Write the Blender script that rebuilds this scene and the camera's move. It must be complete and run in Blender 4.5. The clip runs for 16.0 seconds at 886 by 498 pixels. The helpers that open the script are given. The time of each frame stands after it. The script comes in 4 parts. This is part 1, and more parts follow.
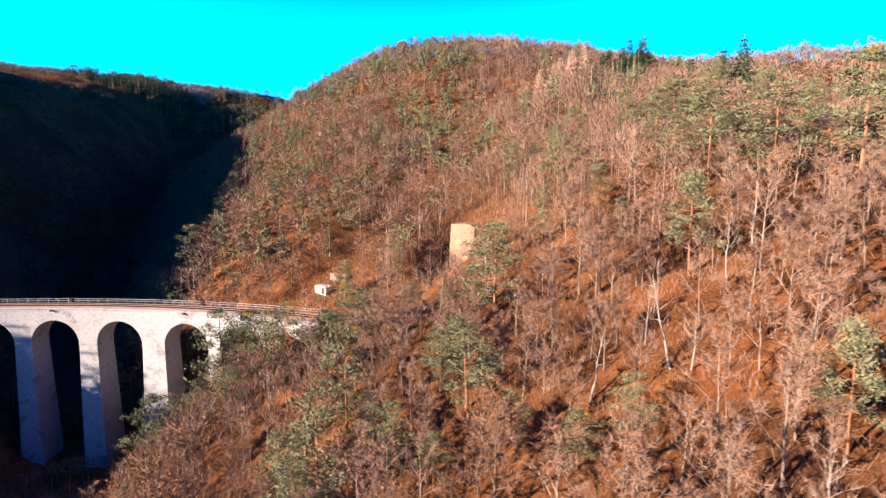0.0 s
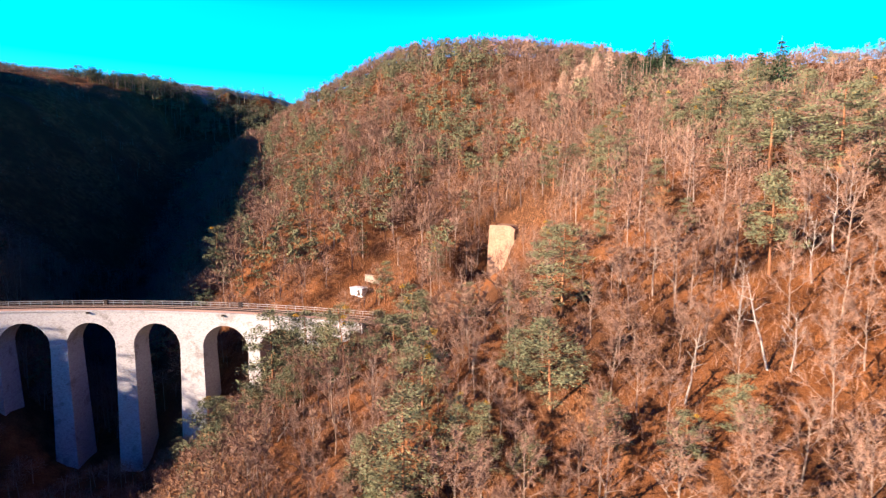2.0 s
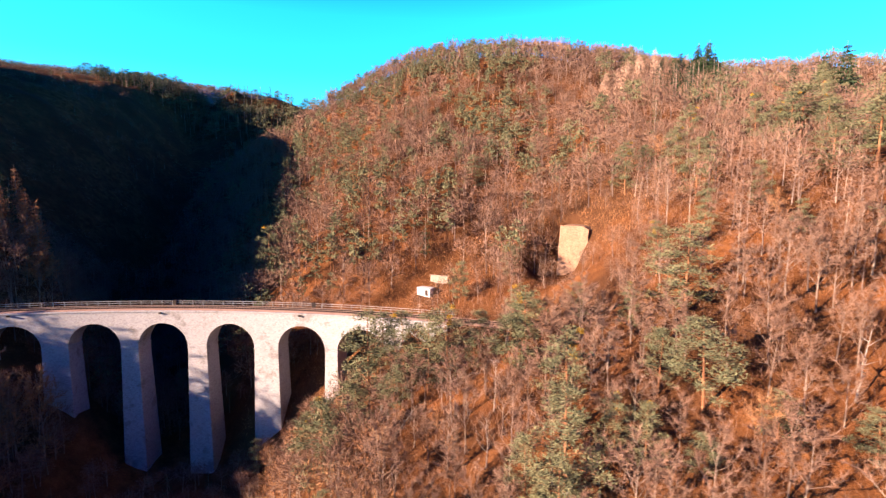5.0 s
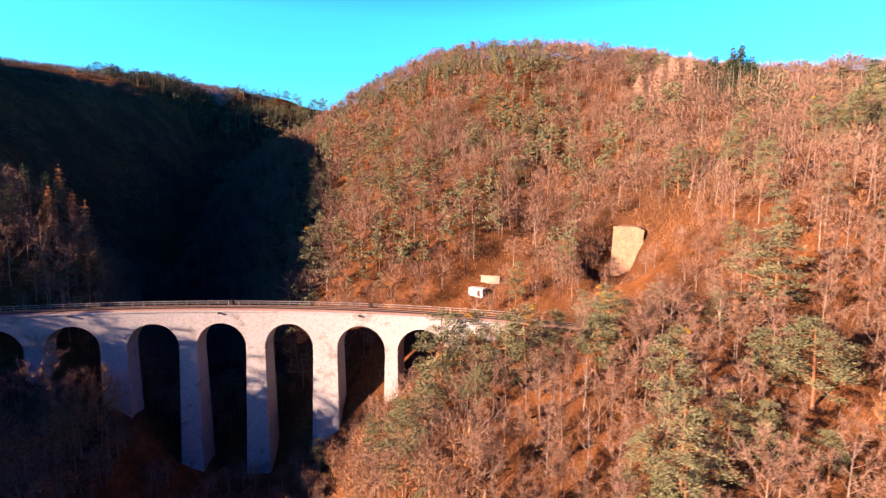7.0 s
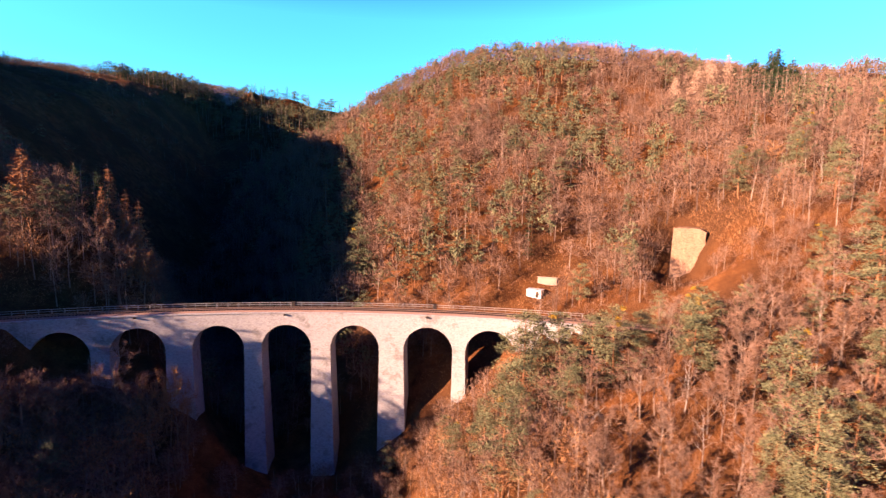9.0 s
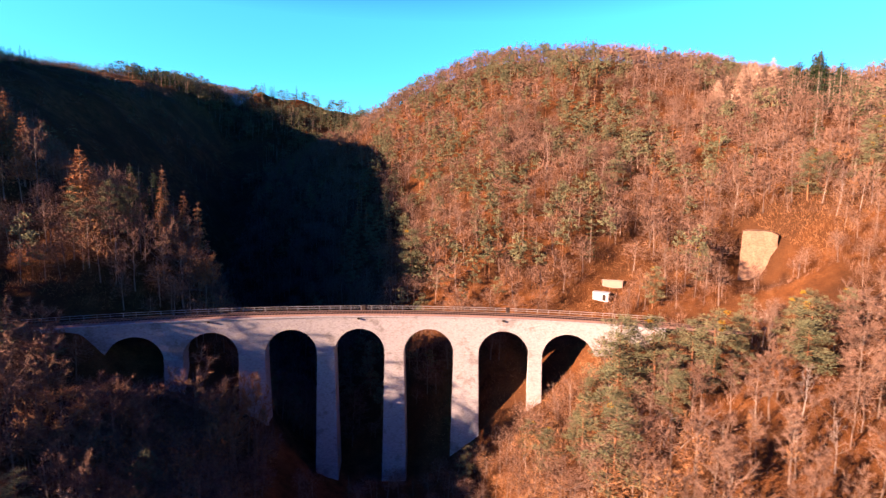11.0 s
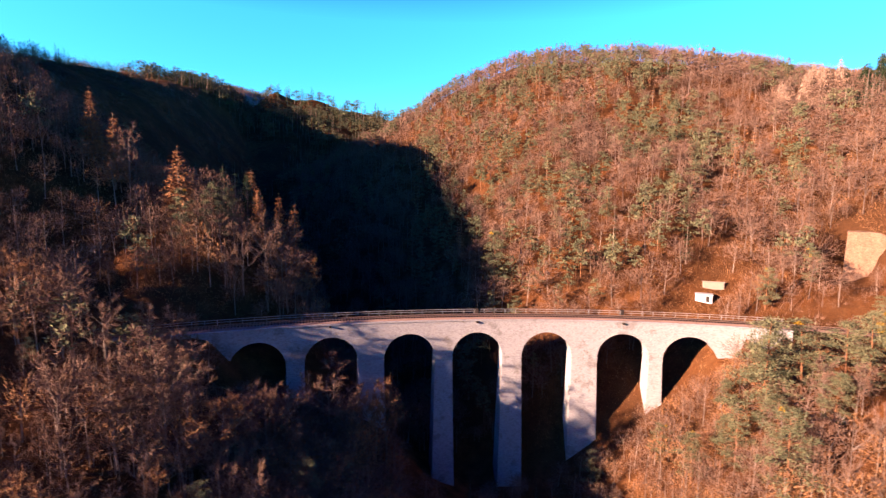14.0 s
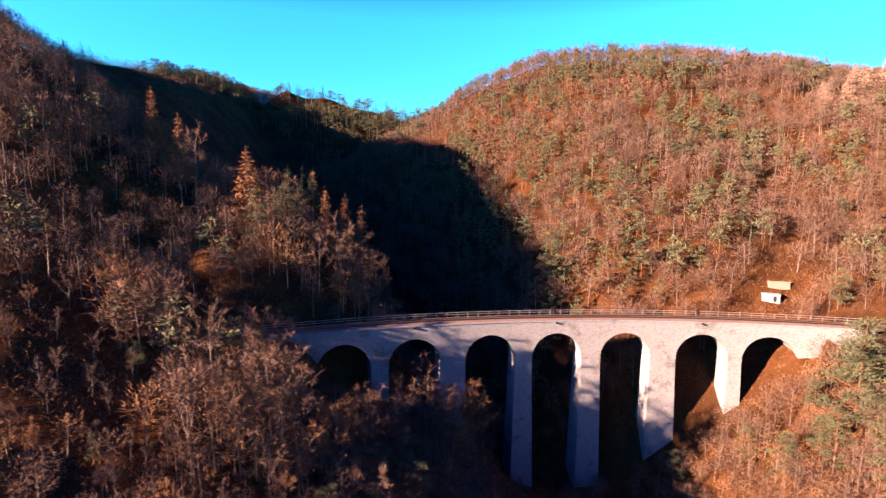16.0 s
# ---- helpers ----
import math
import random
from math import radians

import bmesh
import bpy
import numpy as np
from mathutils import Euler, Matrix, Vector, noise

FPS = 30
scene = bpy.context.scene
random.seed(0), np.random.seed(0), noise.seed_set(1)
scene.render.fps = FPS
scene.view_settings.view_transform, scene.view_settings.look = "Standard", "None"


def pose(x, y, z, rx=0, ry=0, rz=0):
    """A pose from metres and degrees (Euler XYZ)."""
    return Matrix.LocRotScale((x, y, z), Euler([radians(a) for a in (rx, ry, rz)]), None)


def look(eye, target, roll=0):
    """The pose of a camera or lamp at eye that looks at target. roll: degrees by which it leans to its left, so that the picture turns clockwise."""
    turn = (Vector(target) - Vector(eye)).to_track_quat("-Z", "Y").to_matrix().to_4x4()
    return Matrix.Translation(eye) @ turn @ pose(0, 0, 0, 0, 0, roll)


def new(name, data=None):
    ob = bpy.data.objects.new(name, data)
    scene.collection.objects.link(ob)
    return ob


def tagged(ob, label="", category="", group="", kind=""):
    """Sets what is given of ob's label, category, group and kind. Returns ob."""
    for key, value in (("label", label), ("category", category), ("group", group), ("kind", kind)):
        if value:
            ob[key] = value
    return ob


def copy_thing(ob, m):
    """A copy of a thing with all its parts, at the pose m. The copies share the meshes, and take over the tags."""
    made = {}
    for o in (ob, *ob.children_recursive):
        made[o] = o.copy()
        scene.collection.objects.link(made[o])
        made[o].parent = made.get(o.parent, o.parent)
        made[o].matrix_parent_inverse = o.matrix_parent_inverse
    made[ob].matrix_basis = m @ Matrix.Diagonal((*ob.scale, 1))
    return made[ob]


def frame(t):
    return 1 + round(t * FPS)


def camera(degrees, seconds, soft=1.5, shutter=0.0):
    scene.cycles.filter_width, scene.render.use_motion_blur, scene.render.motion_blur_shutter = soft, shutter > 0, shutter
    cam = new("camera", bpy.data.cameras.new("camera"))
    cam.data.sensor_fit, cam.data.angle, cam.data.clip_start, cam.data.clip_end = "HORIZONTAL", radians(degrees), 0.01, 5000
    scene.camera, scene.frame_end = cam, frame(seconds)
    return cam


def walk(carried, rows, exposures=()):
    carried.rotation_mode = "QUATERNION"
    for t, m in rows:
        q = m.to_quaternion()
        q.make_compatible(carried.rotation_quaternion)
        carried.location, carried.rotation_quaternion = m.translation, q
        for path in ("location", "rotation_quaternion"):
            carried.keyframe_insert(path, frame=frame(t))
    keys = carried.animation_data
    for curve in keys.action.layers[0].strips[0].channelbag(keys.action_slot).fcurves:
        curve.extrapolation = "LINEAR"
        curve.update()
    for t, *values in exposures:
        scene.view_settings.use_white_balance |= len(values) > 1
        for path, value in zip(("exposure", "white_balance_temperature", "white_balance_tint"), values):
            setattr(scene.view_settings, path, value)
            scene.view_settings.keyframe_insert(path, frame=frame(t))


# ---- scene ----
# time, place, then pitch, roll and yaw in degrees
PATH = [
    (0.0, -0.000, 0.000, 68.651, -7.000, 0.000, 0.000),
    (0.5, -2.530, 0.122, 68.685, -6.955, -0.002, -0.138),
    (1.0, -5.144, 0.208, 68.680, -6.911, -0.008, -0.278),
    (1.5, -7.902, 0.285, 68.641, -6.872, -0.018, -0.420),
    (2.0, -10.810, 0.399, 68.584, -6.841, -0.037, -0.588),
    (2.5, -13.859, 0.530, 68.521, -6.820, -0.065, -0.799),
    (3.0, -17.083, 0.623, 68.453, -6.810, -0.097, -1.004),
    (3.5, -20.448, 0.666, 68.417, -6.797, -0.134, -1.197),
    (4.0, -23.915, 0.693, 68.401, -6.779, -0.179, -1.381),
    (6.5, -41.898, 0.593, 68.350, -6.693, -0.393, -2.041),
    (7.0, -45.704, 0.577, 68.329, -6.671, -0.418, -2.165),
    (7.5, -49.690, 0.585, 68.311, -6.640, -0.438, -2.310),
    (8.0, -53.826, 0.666, 68.278, -6.612, -0.473, -2.477),
    (8.5, -58.118, 0.876, 68.251, -6.583, -0.512, -2.662),
    (9.0, -62.593, 1.278, 68.265, -6.543, -0.547, -2.857),
    (11.5, -86.035, 4.224, 68.362, -6.402, -0.658, -3.708),
    (12.0, -90.805, 4.815, 68.354, -6.387, -0.654, -3.875),
    (12.5, -95.616, 5.375, 68.344, -6.379, -0.627, -4.046),
    (13.0, -100.431, 5.925, 68.342, -6.374, -0.602, -4.231),
    (13.5, -105.237, 6.467, 68.373, -6.367, -0.580, -4.430),
    (14.0, -110.127, 6.988, 68.431, -6.374, -0.544, -4.583),
    (14.5, -114.976, 7.507, 68.514, -6.405, -0.528, -4.742),
    (15.0, -119.769, 8.002, 68.617, -6.455, -0.530, -4.913),
    (15.5, -124.558, 8.504, 68.742, -6.515, -0.526, -5.072),
    (16.0, -129.328, 9.018, 68.870, -6.580, -0.516, -5.231),
]
cam = camera(82.0, 16.0, soft=1.3, shutter=0.9)
walk(cam, [(t, pose(x, y, z, 90 + pitch, roll, yaw)) for t, x, y, z, pitch, roll, yaw in PATH],
     [(0.0, 3.16, 6150, 2), (3.5, 3.14, 6650, 9), (6.5, 3.08, 7450, 20), (7.5, 3.06, 7900, 26), (9.0, 3.02, 8300, 30), (11.5, 2.92, 8050, 29), (13.0, 2.9, 7850, 28), (16.0, 2.86, 7450, 24)])
# ---- world ----
SUN_WAY = Vector((-0.94, -0.335, 0.265)).normalized()      # towards the sun
world = bpy.data.worlds.new("winter_sky")
world.use_nodes = True
scene.world = world
wn, wl = world.node_tree.nodes, world.node_tree.links
wn.clear()
sky = wn.new("ShaderNodeTexSky")
sky.sky_type = "NISHITA"
sky.sun_disc = False
sky.sun_elevation = math.asin(SUN_WAY.z)
sky.sun_rotation = math.atan2(SUN_WAY.x, SUN_WAY.y)
sky.altitude, sky.air_density, sky.dust_density, sky.ozone_density = 300, 1.0, 0.0, 3.0
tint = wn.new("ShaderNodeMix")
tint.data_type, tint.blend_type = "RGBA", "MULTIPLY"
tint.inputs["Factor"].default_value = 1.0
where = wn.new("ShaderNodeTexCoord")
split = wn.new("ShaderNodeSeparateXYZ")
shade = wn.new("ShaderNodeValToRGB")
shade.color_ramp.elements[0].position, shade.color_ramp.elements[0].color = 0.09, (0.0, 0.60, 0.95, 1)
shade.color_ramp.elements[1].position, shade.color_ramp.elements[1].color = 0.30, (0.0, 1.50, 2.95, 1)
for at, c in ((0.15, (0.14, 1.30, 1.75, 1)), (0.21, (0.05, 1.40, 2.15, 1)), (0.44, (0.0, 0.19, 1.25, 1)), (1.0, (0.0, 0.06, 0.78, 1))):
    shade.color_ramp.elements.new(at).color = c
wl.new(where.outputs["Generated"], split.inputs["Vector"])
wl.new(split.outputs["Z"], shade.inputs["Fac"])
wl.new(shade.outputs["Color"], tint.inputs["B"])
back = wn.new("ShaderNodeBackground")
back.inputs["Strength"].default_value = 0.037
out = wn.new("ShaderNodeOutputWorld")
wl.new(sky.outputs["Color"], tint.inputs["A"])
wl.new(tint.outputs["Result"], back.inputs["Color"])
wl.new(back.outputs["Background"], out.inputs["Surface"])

lamp = bpy.data.lights.new("sun", "SUN")
lamp.energy, lamp.angle, lamp.color = 5.0, radians(0.5), (1.0, 0.77, 0.64)
sun = new("sun", lamp)
sun.matrix_world = look(SUN_WAY * 400, (0, 0, 0))


# ---- materials ----
def material(name, rough=0.9):
    m = bpy.data.materials.new(name)
    m.use_nodes = True
    n = m.node_tree.nodes
    n["Principled BSDF"].inputs["Roughness"].default_value = rough
    n["Principled BSDF"].inputs["Specular IOR Level"].default_value = 0.02 if rough > 0.7 else 0.4
    return m, n, m.node_tree.links, n["Principled BSDF"]


def ramp(n, stops, tone=1.0):
    """A colour ramp. tone: how deep its pigments are."""
    r = n.new("ShaderNodeValToRGB")
    while len(r.color_ramp.elements) < len(stops):
        r.color_ramp.elements.new(0.5)
    for e, (at, c) in zip(r.color_ramp.elements, stops):
        e.position, e.color = at, (*(v_ * tone for v_ in c), 1)
    return r


def noise_tex(n, l, scale, detail=4.0, rough=0.6):
    geo = n.new("ShaderNodeNewGeometry")
    t = n.new("ShaderNodeTexNoise")
    t.inputs["Scale"].default_value, t.inputs["Detail"].default_value = scale, detail
    t.inputs["Roughness"].default_value = rough
    l.new(geo.outputs["Position"], t.inputs["Vector"])
    return t


def blend(n, l, fac, a, b, kind="MIX"):
    x = n.new("ShaderNodeMix")
    x.data_type, x.blend_type = "RGBA", kind
    for sock, v in (("Factor", fac), ("A", a), ("B", b)):
        if isinstance(v, (int, float)):
            x.inputs[sock].default_value = v
        elif isinstance(v, tuple):
            x.inputs[sock].default_value = (*v, 1)
        else:
            l.new(v, x.inputs[sock])
    return x.outputs["Result"]


def bump(n, l, bsdf, height, strength, distance):
    b = n.new("ShaderNodeBump")
    b.inputs["Strength"].default_value, b.inputs["Distance"].default_value = strength, distance
    l.new(height, b.inputs["Height"])
    l.new(b.outputs["Normal"], bsdf.inputs["Normal"])


def make_ground():
    m, n, l, s = material("leaf_litter", 0.95)
    big, mid, fine = noise_tex(n, l, 0.035, 3), noise_tex(n, l, 0.35, 5), noise_tex(n, l, 3.0, 6, 0.75)
    base = ramp(n, [(0.30, (0.19, 0.070, 0.028)), (0.52, (0.42, 0.160, 0.060)), (0.75, (0.58, 0.26, 0.11))], 0.24)
    l.new(mid.outputs["Fac"], base.inputs["Fac"])
    earth = ramp(n, [(0.42, (0, 0, 0)), (0.62, (1, 1, 1))])
    l.new(big.outputs["Fac"], earth.inputs["Fac"])
    c = blend(n, l, earth.outputs["Color"], base.outputs["Color"], (0.052, 0.023, 0.011))
    speck = ramp(n, [(0.35, (0.45, 0.45, 0.45)), (0.62, (1.15, 1.1, 1.0))])
    l.new(fine.outputs["Fac"], speck.inputs["Fac"])
    # frosted fields on the plateau beyond the valley
    geo = n.new("ShaderNodeNewGeometry")
    xyz = n.new("ShaderNodeSeparateXYZ")
    l.new(geo.outputs["Position"], xyz.inputs["Vector"])
    far = n.new("ShaderNodeMapRange")
    far.inputs["From Min"].default_value, far.inputs["From Max"].default_value = 615, 690
    l.new(xyz.outputs["Y"], far.inputs["Value"])
    field = ramp(n, [(0.35, (0.085, 0.075, 0.075)), (0.65, (0.17, 0.15, 0.155))])
    l.new(big.outputs["Fac"], field.inputs["Fac"])
    c = blend(n, l, far.outputs["Result"], c, field.outputs["Color"])
    l.new(blend(n, l, 0.8, c, speck.outputs["Color"], "MULTIPLY"), s.inputs["Base Color"])
    bump(n, l, s, fine.outputs["Fac"], 0.8, 0.35)
    return m


def make_stone(name, light, dark, joint):
    m, n, l, s = material(name, 0.9)
    geo = n.new("ShaderNodeNewGeometry")
    stretch = n.new("ShaderNodeMapping")
    stretch.inputs["Scale"].default_value = (1.0, 1.0, 1.7)
    l.new(geo.outputs["Position"], stretch.inputs["Vector"])
    cell = n.new("ShaderNodeTexVoronoi")
    cell.inputs["Scale"].default_value = 2.4
    l.new(stretch.outputs["Vector"], cell.inputs["Vector"])
    edge = n.new("ShaderNodeTexVoronoi")
    edge.feature = "DISTANCE_TO_EDGE"
    edge.inputs["Scale"].default_value = 2.4
    l.new(stretch.outputs["Vector"], edge.inputs["Vector"])
    grey = n.new("ShaderNodeRGBToBW")
    l.new(cell.outputs["Color"], grey.inputs["Color"])
    tone = ramp(n, [(0.15, dark), (0.45, light), (0.9, tuple(min(1, 1.12 * v) for v in light))], 0.33)
    l.new(grey.outputs["Val"], tone.inputs["Fac"])
    gap = ramp(n, [(0.0, (0, 0, 0)), (0.05, (1, 1, 1))])
    l.new(edge.outputs["Distance"], gap.inputs["Fac"])
    c = blend(n, l, gap.outputs["Color"], tuple(0.33 * v for v in joint), tone.outputs["Color"])
    stain = noise_tex(n, l, 0.22, 5, 0.65)
    sr = ramp(n, [(0.36, (0.62, 0.58, 0.55)), (0.44, (1, 1, 1))])
    l.new(stain.outputs["Fac"], sr.inputs["Fac"])
    l.new(blend(n, l, 0.75, c, sr.outputs["Color"], "MULTIPLY"), s.inputs["Base Color"])
    bump(n, l, s, gap.outputs["Color"], 0.4, 0.05)
    return m


def make_varied(name, stops, rough=0.9, per_island=False, scale=1.2, patch=0.06):
    """Colour from a ramp: by object or piece at random, and by a fine and a broad noise."""
    m, n, l, s = material(name, rough)
    if per_island:
        geo = n.new("ShaderNodeNewGeometry")
        rnd = geo.outputs["Random Per Island"]
    else:
        rnd = n.new("ShaderNodeObjectInfo").outputs["Random"]
    fine, broad = noise_tex(n, l, scale, 3), noise_tex(n, l, patch, 2)
    a = n.new("ShaderNodeMath")
    a.operation = "MULTIPLY_ADD"
    l.new(rnd, a.inputs[0])
    a.inputs[1].default_value = 0.30
    b = n.new("ShaderNodeMath")
    b.operation = "MULTIPLY_ADD"
    l.new(broad.outputs["Fac"], b.inputs[0])
    b.inputs[1].default_value = 0.55
    l.new(a.outputs[0], b.inputs[2])
    l.new(fine.outputs["Fac"], a.inputs[2])
    sc = n.new("ShaderNodeMath")
    sc.operation = "MULTIPLY"
    l.new(b.outputs[0], sc.inputs[0])
    sc.inputs[1].default_value = 0.74
    r = ramp(n, stops, 0.40)
    l.new(sc.outputs[0], r.inputs["Fac"])
    l.new(r.outputs["Color"], s.inputs["Base Color"])
    return m


GROUND = make_ground()
STONE = make_stone("pale_granite_masonry", (0.66, 0.62, 0.59), (0.53, 0.485, 0.455), (0.56, 0.515, 0.485))
ROCK = make_stone("cut_rock", (0.48, 0.28, 0.18), (0.38, 0.21, 0.13), (0.31, 0.17, 0.105))
BALLAST = make_varied("rusty_ballast", [(0.2, (0.15, 0.09, 0.07)), (0.5, (0.30, 0.18, 0.135)), (0.8, (0.46, 0.29, 0.22))], 0.95, False, 3.0, 0.3)
BARK = make_varied("grey_brown_bark", [(0.2, (0.07, 0.045, 0.035)), (0.5, (0.20, 0.13, 0.095)), (0.8, (0.36, 0.27, 0.21))])
PALE_BARK = make_varied("silver_bark", [(0.2, (0.16, 0.12, 0.095)), (0.5, (0.31, 0.25, 0.205)), (0.8, (0.45, 0.385, 0.33))])
PINE_BARK = make_varied("orange_pine_bark", [(0.2, (0.12, 0.052, 0.03)), (0.5, (0.26, 0.11, 0.055)), (0.8, (0.38, 0.18, 0.09))])
TWIGS = make_varied("bare_twigs", [(0.2, (0.10, 0.056, 0.041)), (0.45, (0.19, 0.104, 0.070)), (0.62, (0.26, 0.146, 0.098)), (0.85, (0.36, 0.22, 0.152))], 0.95, True)
NEEDLES = make_varied("pine_needles", [(0.2, (0.028, 0.040, 0.020)), (0.42, (0.085, 0.102, 0.055)), (0.6, (0.16, 0.170, 0.092)), (0.85, (0.28, 0.26, 0.135))], 0.8, True)
YELLOW = make_varied("yellowed_needles", [(0.2, (0.26, 0.14, 0.02)), (0.5, (0.46, 0.25, 0.03)), (0.8, (0.55, 0.33, 0.05))], 0.8, True)
SPRUCE = make_varied("spruce_needles", [(0.2, (0.014, 0.028, 0.014)), (0.5, (0.035, 0.060, 0.028)), (0.8, (0.07, 0.10, 0.05))], 0.8, True)
LARCH = make_varied("larch_needles", [(0.2, (0.20, 0.07, 0.03)), (0.5, (0.38, 0.15, 0.06)), (0.8, (0.50, 0.24, 0.11))], 0.85, True)
PALE_LARCH = make_varied("faded_larch_twigs", [(0.2, (0.42, 0.24, 0.15)), (0.5, (0.66, 0.40, 0.27)), (0.8, (0.80, 0.54, 0.38))], 0.9, True)
RUSTY = make_varied("withered_brown_leaves", [(0.2, (0.16, 0.06, 0.025)), (0.45, (0.31, 0.13, 0.055)), (0.62, (0.42, 0.20, 0.09)), (0.85, (0.52, 0.28, 0.14))], 0.95, True)
STEEL = make_varied("galvanised_steel", [(0.2, (0.22, 0.20, 0.19)), (0.8, (0.40, 0.37, 0.35))], 0.5)
RUST = make_varied("rusty_rail_steel", [(0.2, (0.12, 0.06, 0.04)), (0.8, (0.26, 0.15, 0.10))], 0.6)
DARK = make_varied("dark_tarred_timber", [(0.2, (0.03, 0.022, 0.018)), (0.8, (0.08, 0.06, 0.05))], 0.9)
WHITE = make_varied("white_paint", [(0.2, (0.66, 0.64, 0.62)), (0.8, (0.80, 0.79, 0.77))], 0.8)
CONCRETE = make_varied("weathered_concrete", [(0.2, (0.32, 0.22, 0.16)), (0.8, (0.50, 0.37, 0.28))], 0.9)


# ---- the lie of the land ----
def smin(a, b, k):
    return -k * np.logaddexp(-a / k, -b / k)


def smax(a, b, k):
    return k * np.logaddexp(a / k, b / k)


def mound(x, y, cx, cy, r):
    return np.exp(-((x - cx) ** 2 + (y - cy) ** 2) / (2 * r * r))


RADIUS, MID_X, NEAR_Y, WIDTH = 190.0, -93.5, 118.7, 5.6        # the viaduct's curve, and its width
DECK = 39.7
CENTRE_Y = NEAR_Y - RADIUS


def on_arc(s, off=0.0):
    """The place s metres along the viaduct from its middle, off metres behind its near face."""
    a = s / RADIUS
    return MID_X + (RADIUS + off) * math.sin(a), CENTRE_Y + (RADIUS + off) * math.cos(a)


def ground_z(x, y):
    x, y = np.asarray(x, float), np.asarray(y, float)
    hill = (31.99 + 0.6311 * x + 0.2977 * y + (-0.09578) * x * y / 100 + (-0.1841) * x * x / 100 + 0.04184 * y * y / 100
            + (-20.38) * mound(x, y, -5, 125, 28) + (-4.504) * mound(x, y, -10, 60, 22) + (-0.9184) * mound(x, y, -55, 245, 40)
            + (-22.73) * mound(x, y, 15, 200, 35) + (-15.12) * mound(x, y, -60, 110, 20))
    hill = smin(hill, 25.63 + 0.4902 * (x + 70) + 0.4519 * (y - 100), 5)
    top = smin(123.3 + (-0.336) * x + 0.2568 * (y - 200) + 0.1114 * x * x / 100, 148.8 + (-0.04351) * x - 0.05 * (y - 290), 6)
    right = smin(hill, top, 8)
    shoulder = smin(45.7 + (-0.5493) * (x + 160) + 0.3797 * (y - 120), 47.67 + (-0.8733) * (x + 160) - 0.55 * (y - 170), 6)
    far = smin(174.8 + (-1.29) * (x + 292) + 0.0177 * (y - 346), 139.6 + (-0.1142) * (x + 292) + 0.1487 * (y - 346), 15)
    g = smax(smax(right, shoulder, 4), far, 6)
    g = g - 24 * mound(x, y, -130, 430, 45) - 26 * mound(x, y, -148, 425, 42) - 22 * mound(x, y, -155, 485, 40)
    bed = np.interp(y, [-200, 40, 118, 140, 190, 300, 600], [-66, -66, -92, -112, -142, -168, -230])
    g = g - 17 * np.exp(-((x - bed) / 19) ** 2) * np.clip((330 - y) / 120, 0, 1)
    # unseen ground at the left, lowered so that the sun reaches the shoulder
    edge = -(x + 129 + 0.73 * (y - 9)) - 16
    g = g - 30 / (1 + np.exp(-np.clip(edge / 6, -30, 30))) * np.clip((185 - y) / 30, 0, 1) * np.clip((x + 700) / 200, 0, 1)
    g = g + 5 * mound(x, y, -163, 113, 8) + 10 * mound(x, y, -154, 148, 15) - 9 * mound(x, y, -185, 122, 18) - 2.5 * mound(x, y, -30, 132, 6) + 4 * mound(x, y, -42, 335, 26) - 6 * mound(x, y, -214, 117, 11) - 3 * mound(x, y, -178, 83, 14) - 8 * mound(x, y, -135, 104, 11) + 4 * mound(x, y, -41, 106, 6)
    g = g + 8 * mound(x, y, 180, 330, 75) + 5 * mound(x, y, 68, 262, 42) + 10 * mound(x, y, 255, 255, 55)
    # the far ridge that closes the valley
    g = smax(g, 165 - 0.22 * (x + 189) - 0.8 * np.abs(y - 604) - 0.9 * np.maximum(0, -250 - x), 3)
    # the mountain's flank, mostly out of view, capped so that the low sun comes in
    aside = -(x + 129 + 1.05 * (y - 9))
    g = np.where(aside > -110, smin(g, 140 - 1.2 * aside + 2.2 * np.maximum(0, y - 70) * np.clip((120 - y) / 50, 0, 1), 10), g)
    g = np.where((aside > -45) & (y > 100), smin(g, 126 - 1.5 * aside, 8), g)
    # an added, unseen slope behind the camera, which hides the low sky
    g = smax(g, smin(-0.55 * (y + 70), 125.0, 12) * np.clip((x + 330) / 120, 0, 1), 4)
    cut = np.clip(2.1 - np.abs(x - 0.3) / 3.7, 0, 1) * np.clip((y - 106) / 10, 0, 1) * np.clip((133 - y) / 3, 0, 1)
    g = g * (1 - cut) + np.minimum(g, 46.5) * cut
    g = smax(g, 0.02 * (y - 118), 3)
    g = smin(g, 300.0, 20)
    fade = np.clip((np.abs(x) + np.abs(y)) / 200, 0.25, 3)
    g = g + 0.9 * fade * (np.sin(x * 0.11 + 1.3 * np.sin(y * 0.07)) * np.cos(y * 0.093 + 0.8 * np.sin(x * 0.05)))
    g = g + 0.4 * np.sin(x * 0.37 + y * 0.21) * np.cos(y * 0.41 - x * 0.13)
    # the ledge on which the line runs on past the viaduct, and the clear space under its deck
    a = np.arctan2(x - MID_X, y - CENTRE_Y)
    s, off = a * RADIUS, np.hypot(x - MID_X, y - CENTRE_Y) - RADIUS
    inside = (y > 0) & (np.abs(s) < 150)
    w = np.where(inside, np.clip(1.6 - np.abs(off - WIDTH / 2) / 5.0, 0, 1), 0) * np.clip((np.abs(s) - 50) / 8, 0, 1) * np.clip((np.where(s > 0, 96, 82) - np.abs(s)) / 10, 0, 1)
    w = np.where((s > 0) & (s < 74) & (off < 0.6), 0, w)
    g = g * (1 - w) + (DECK - 0.5) * w
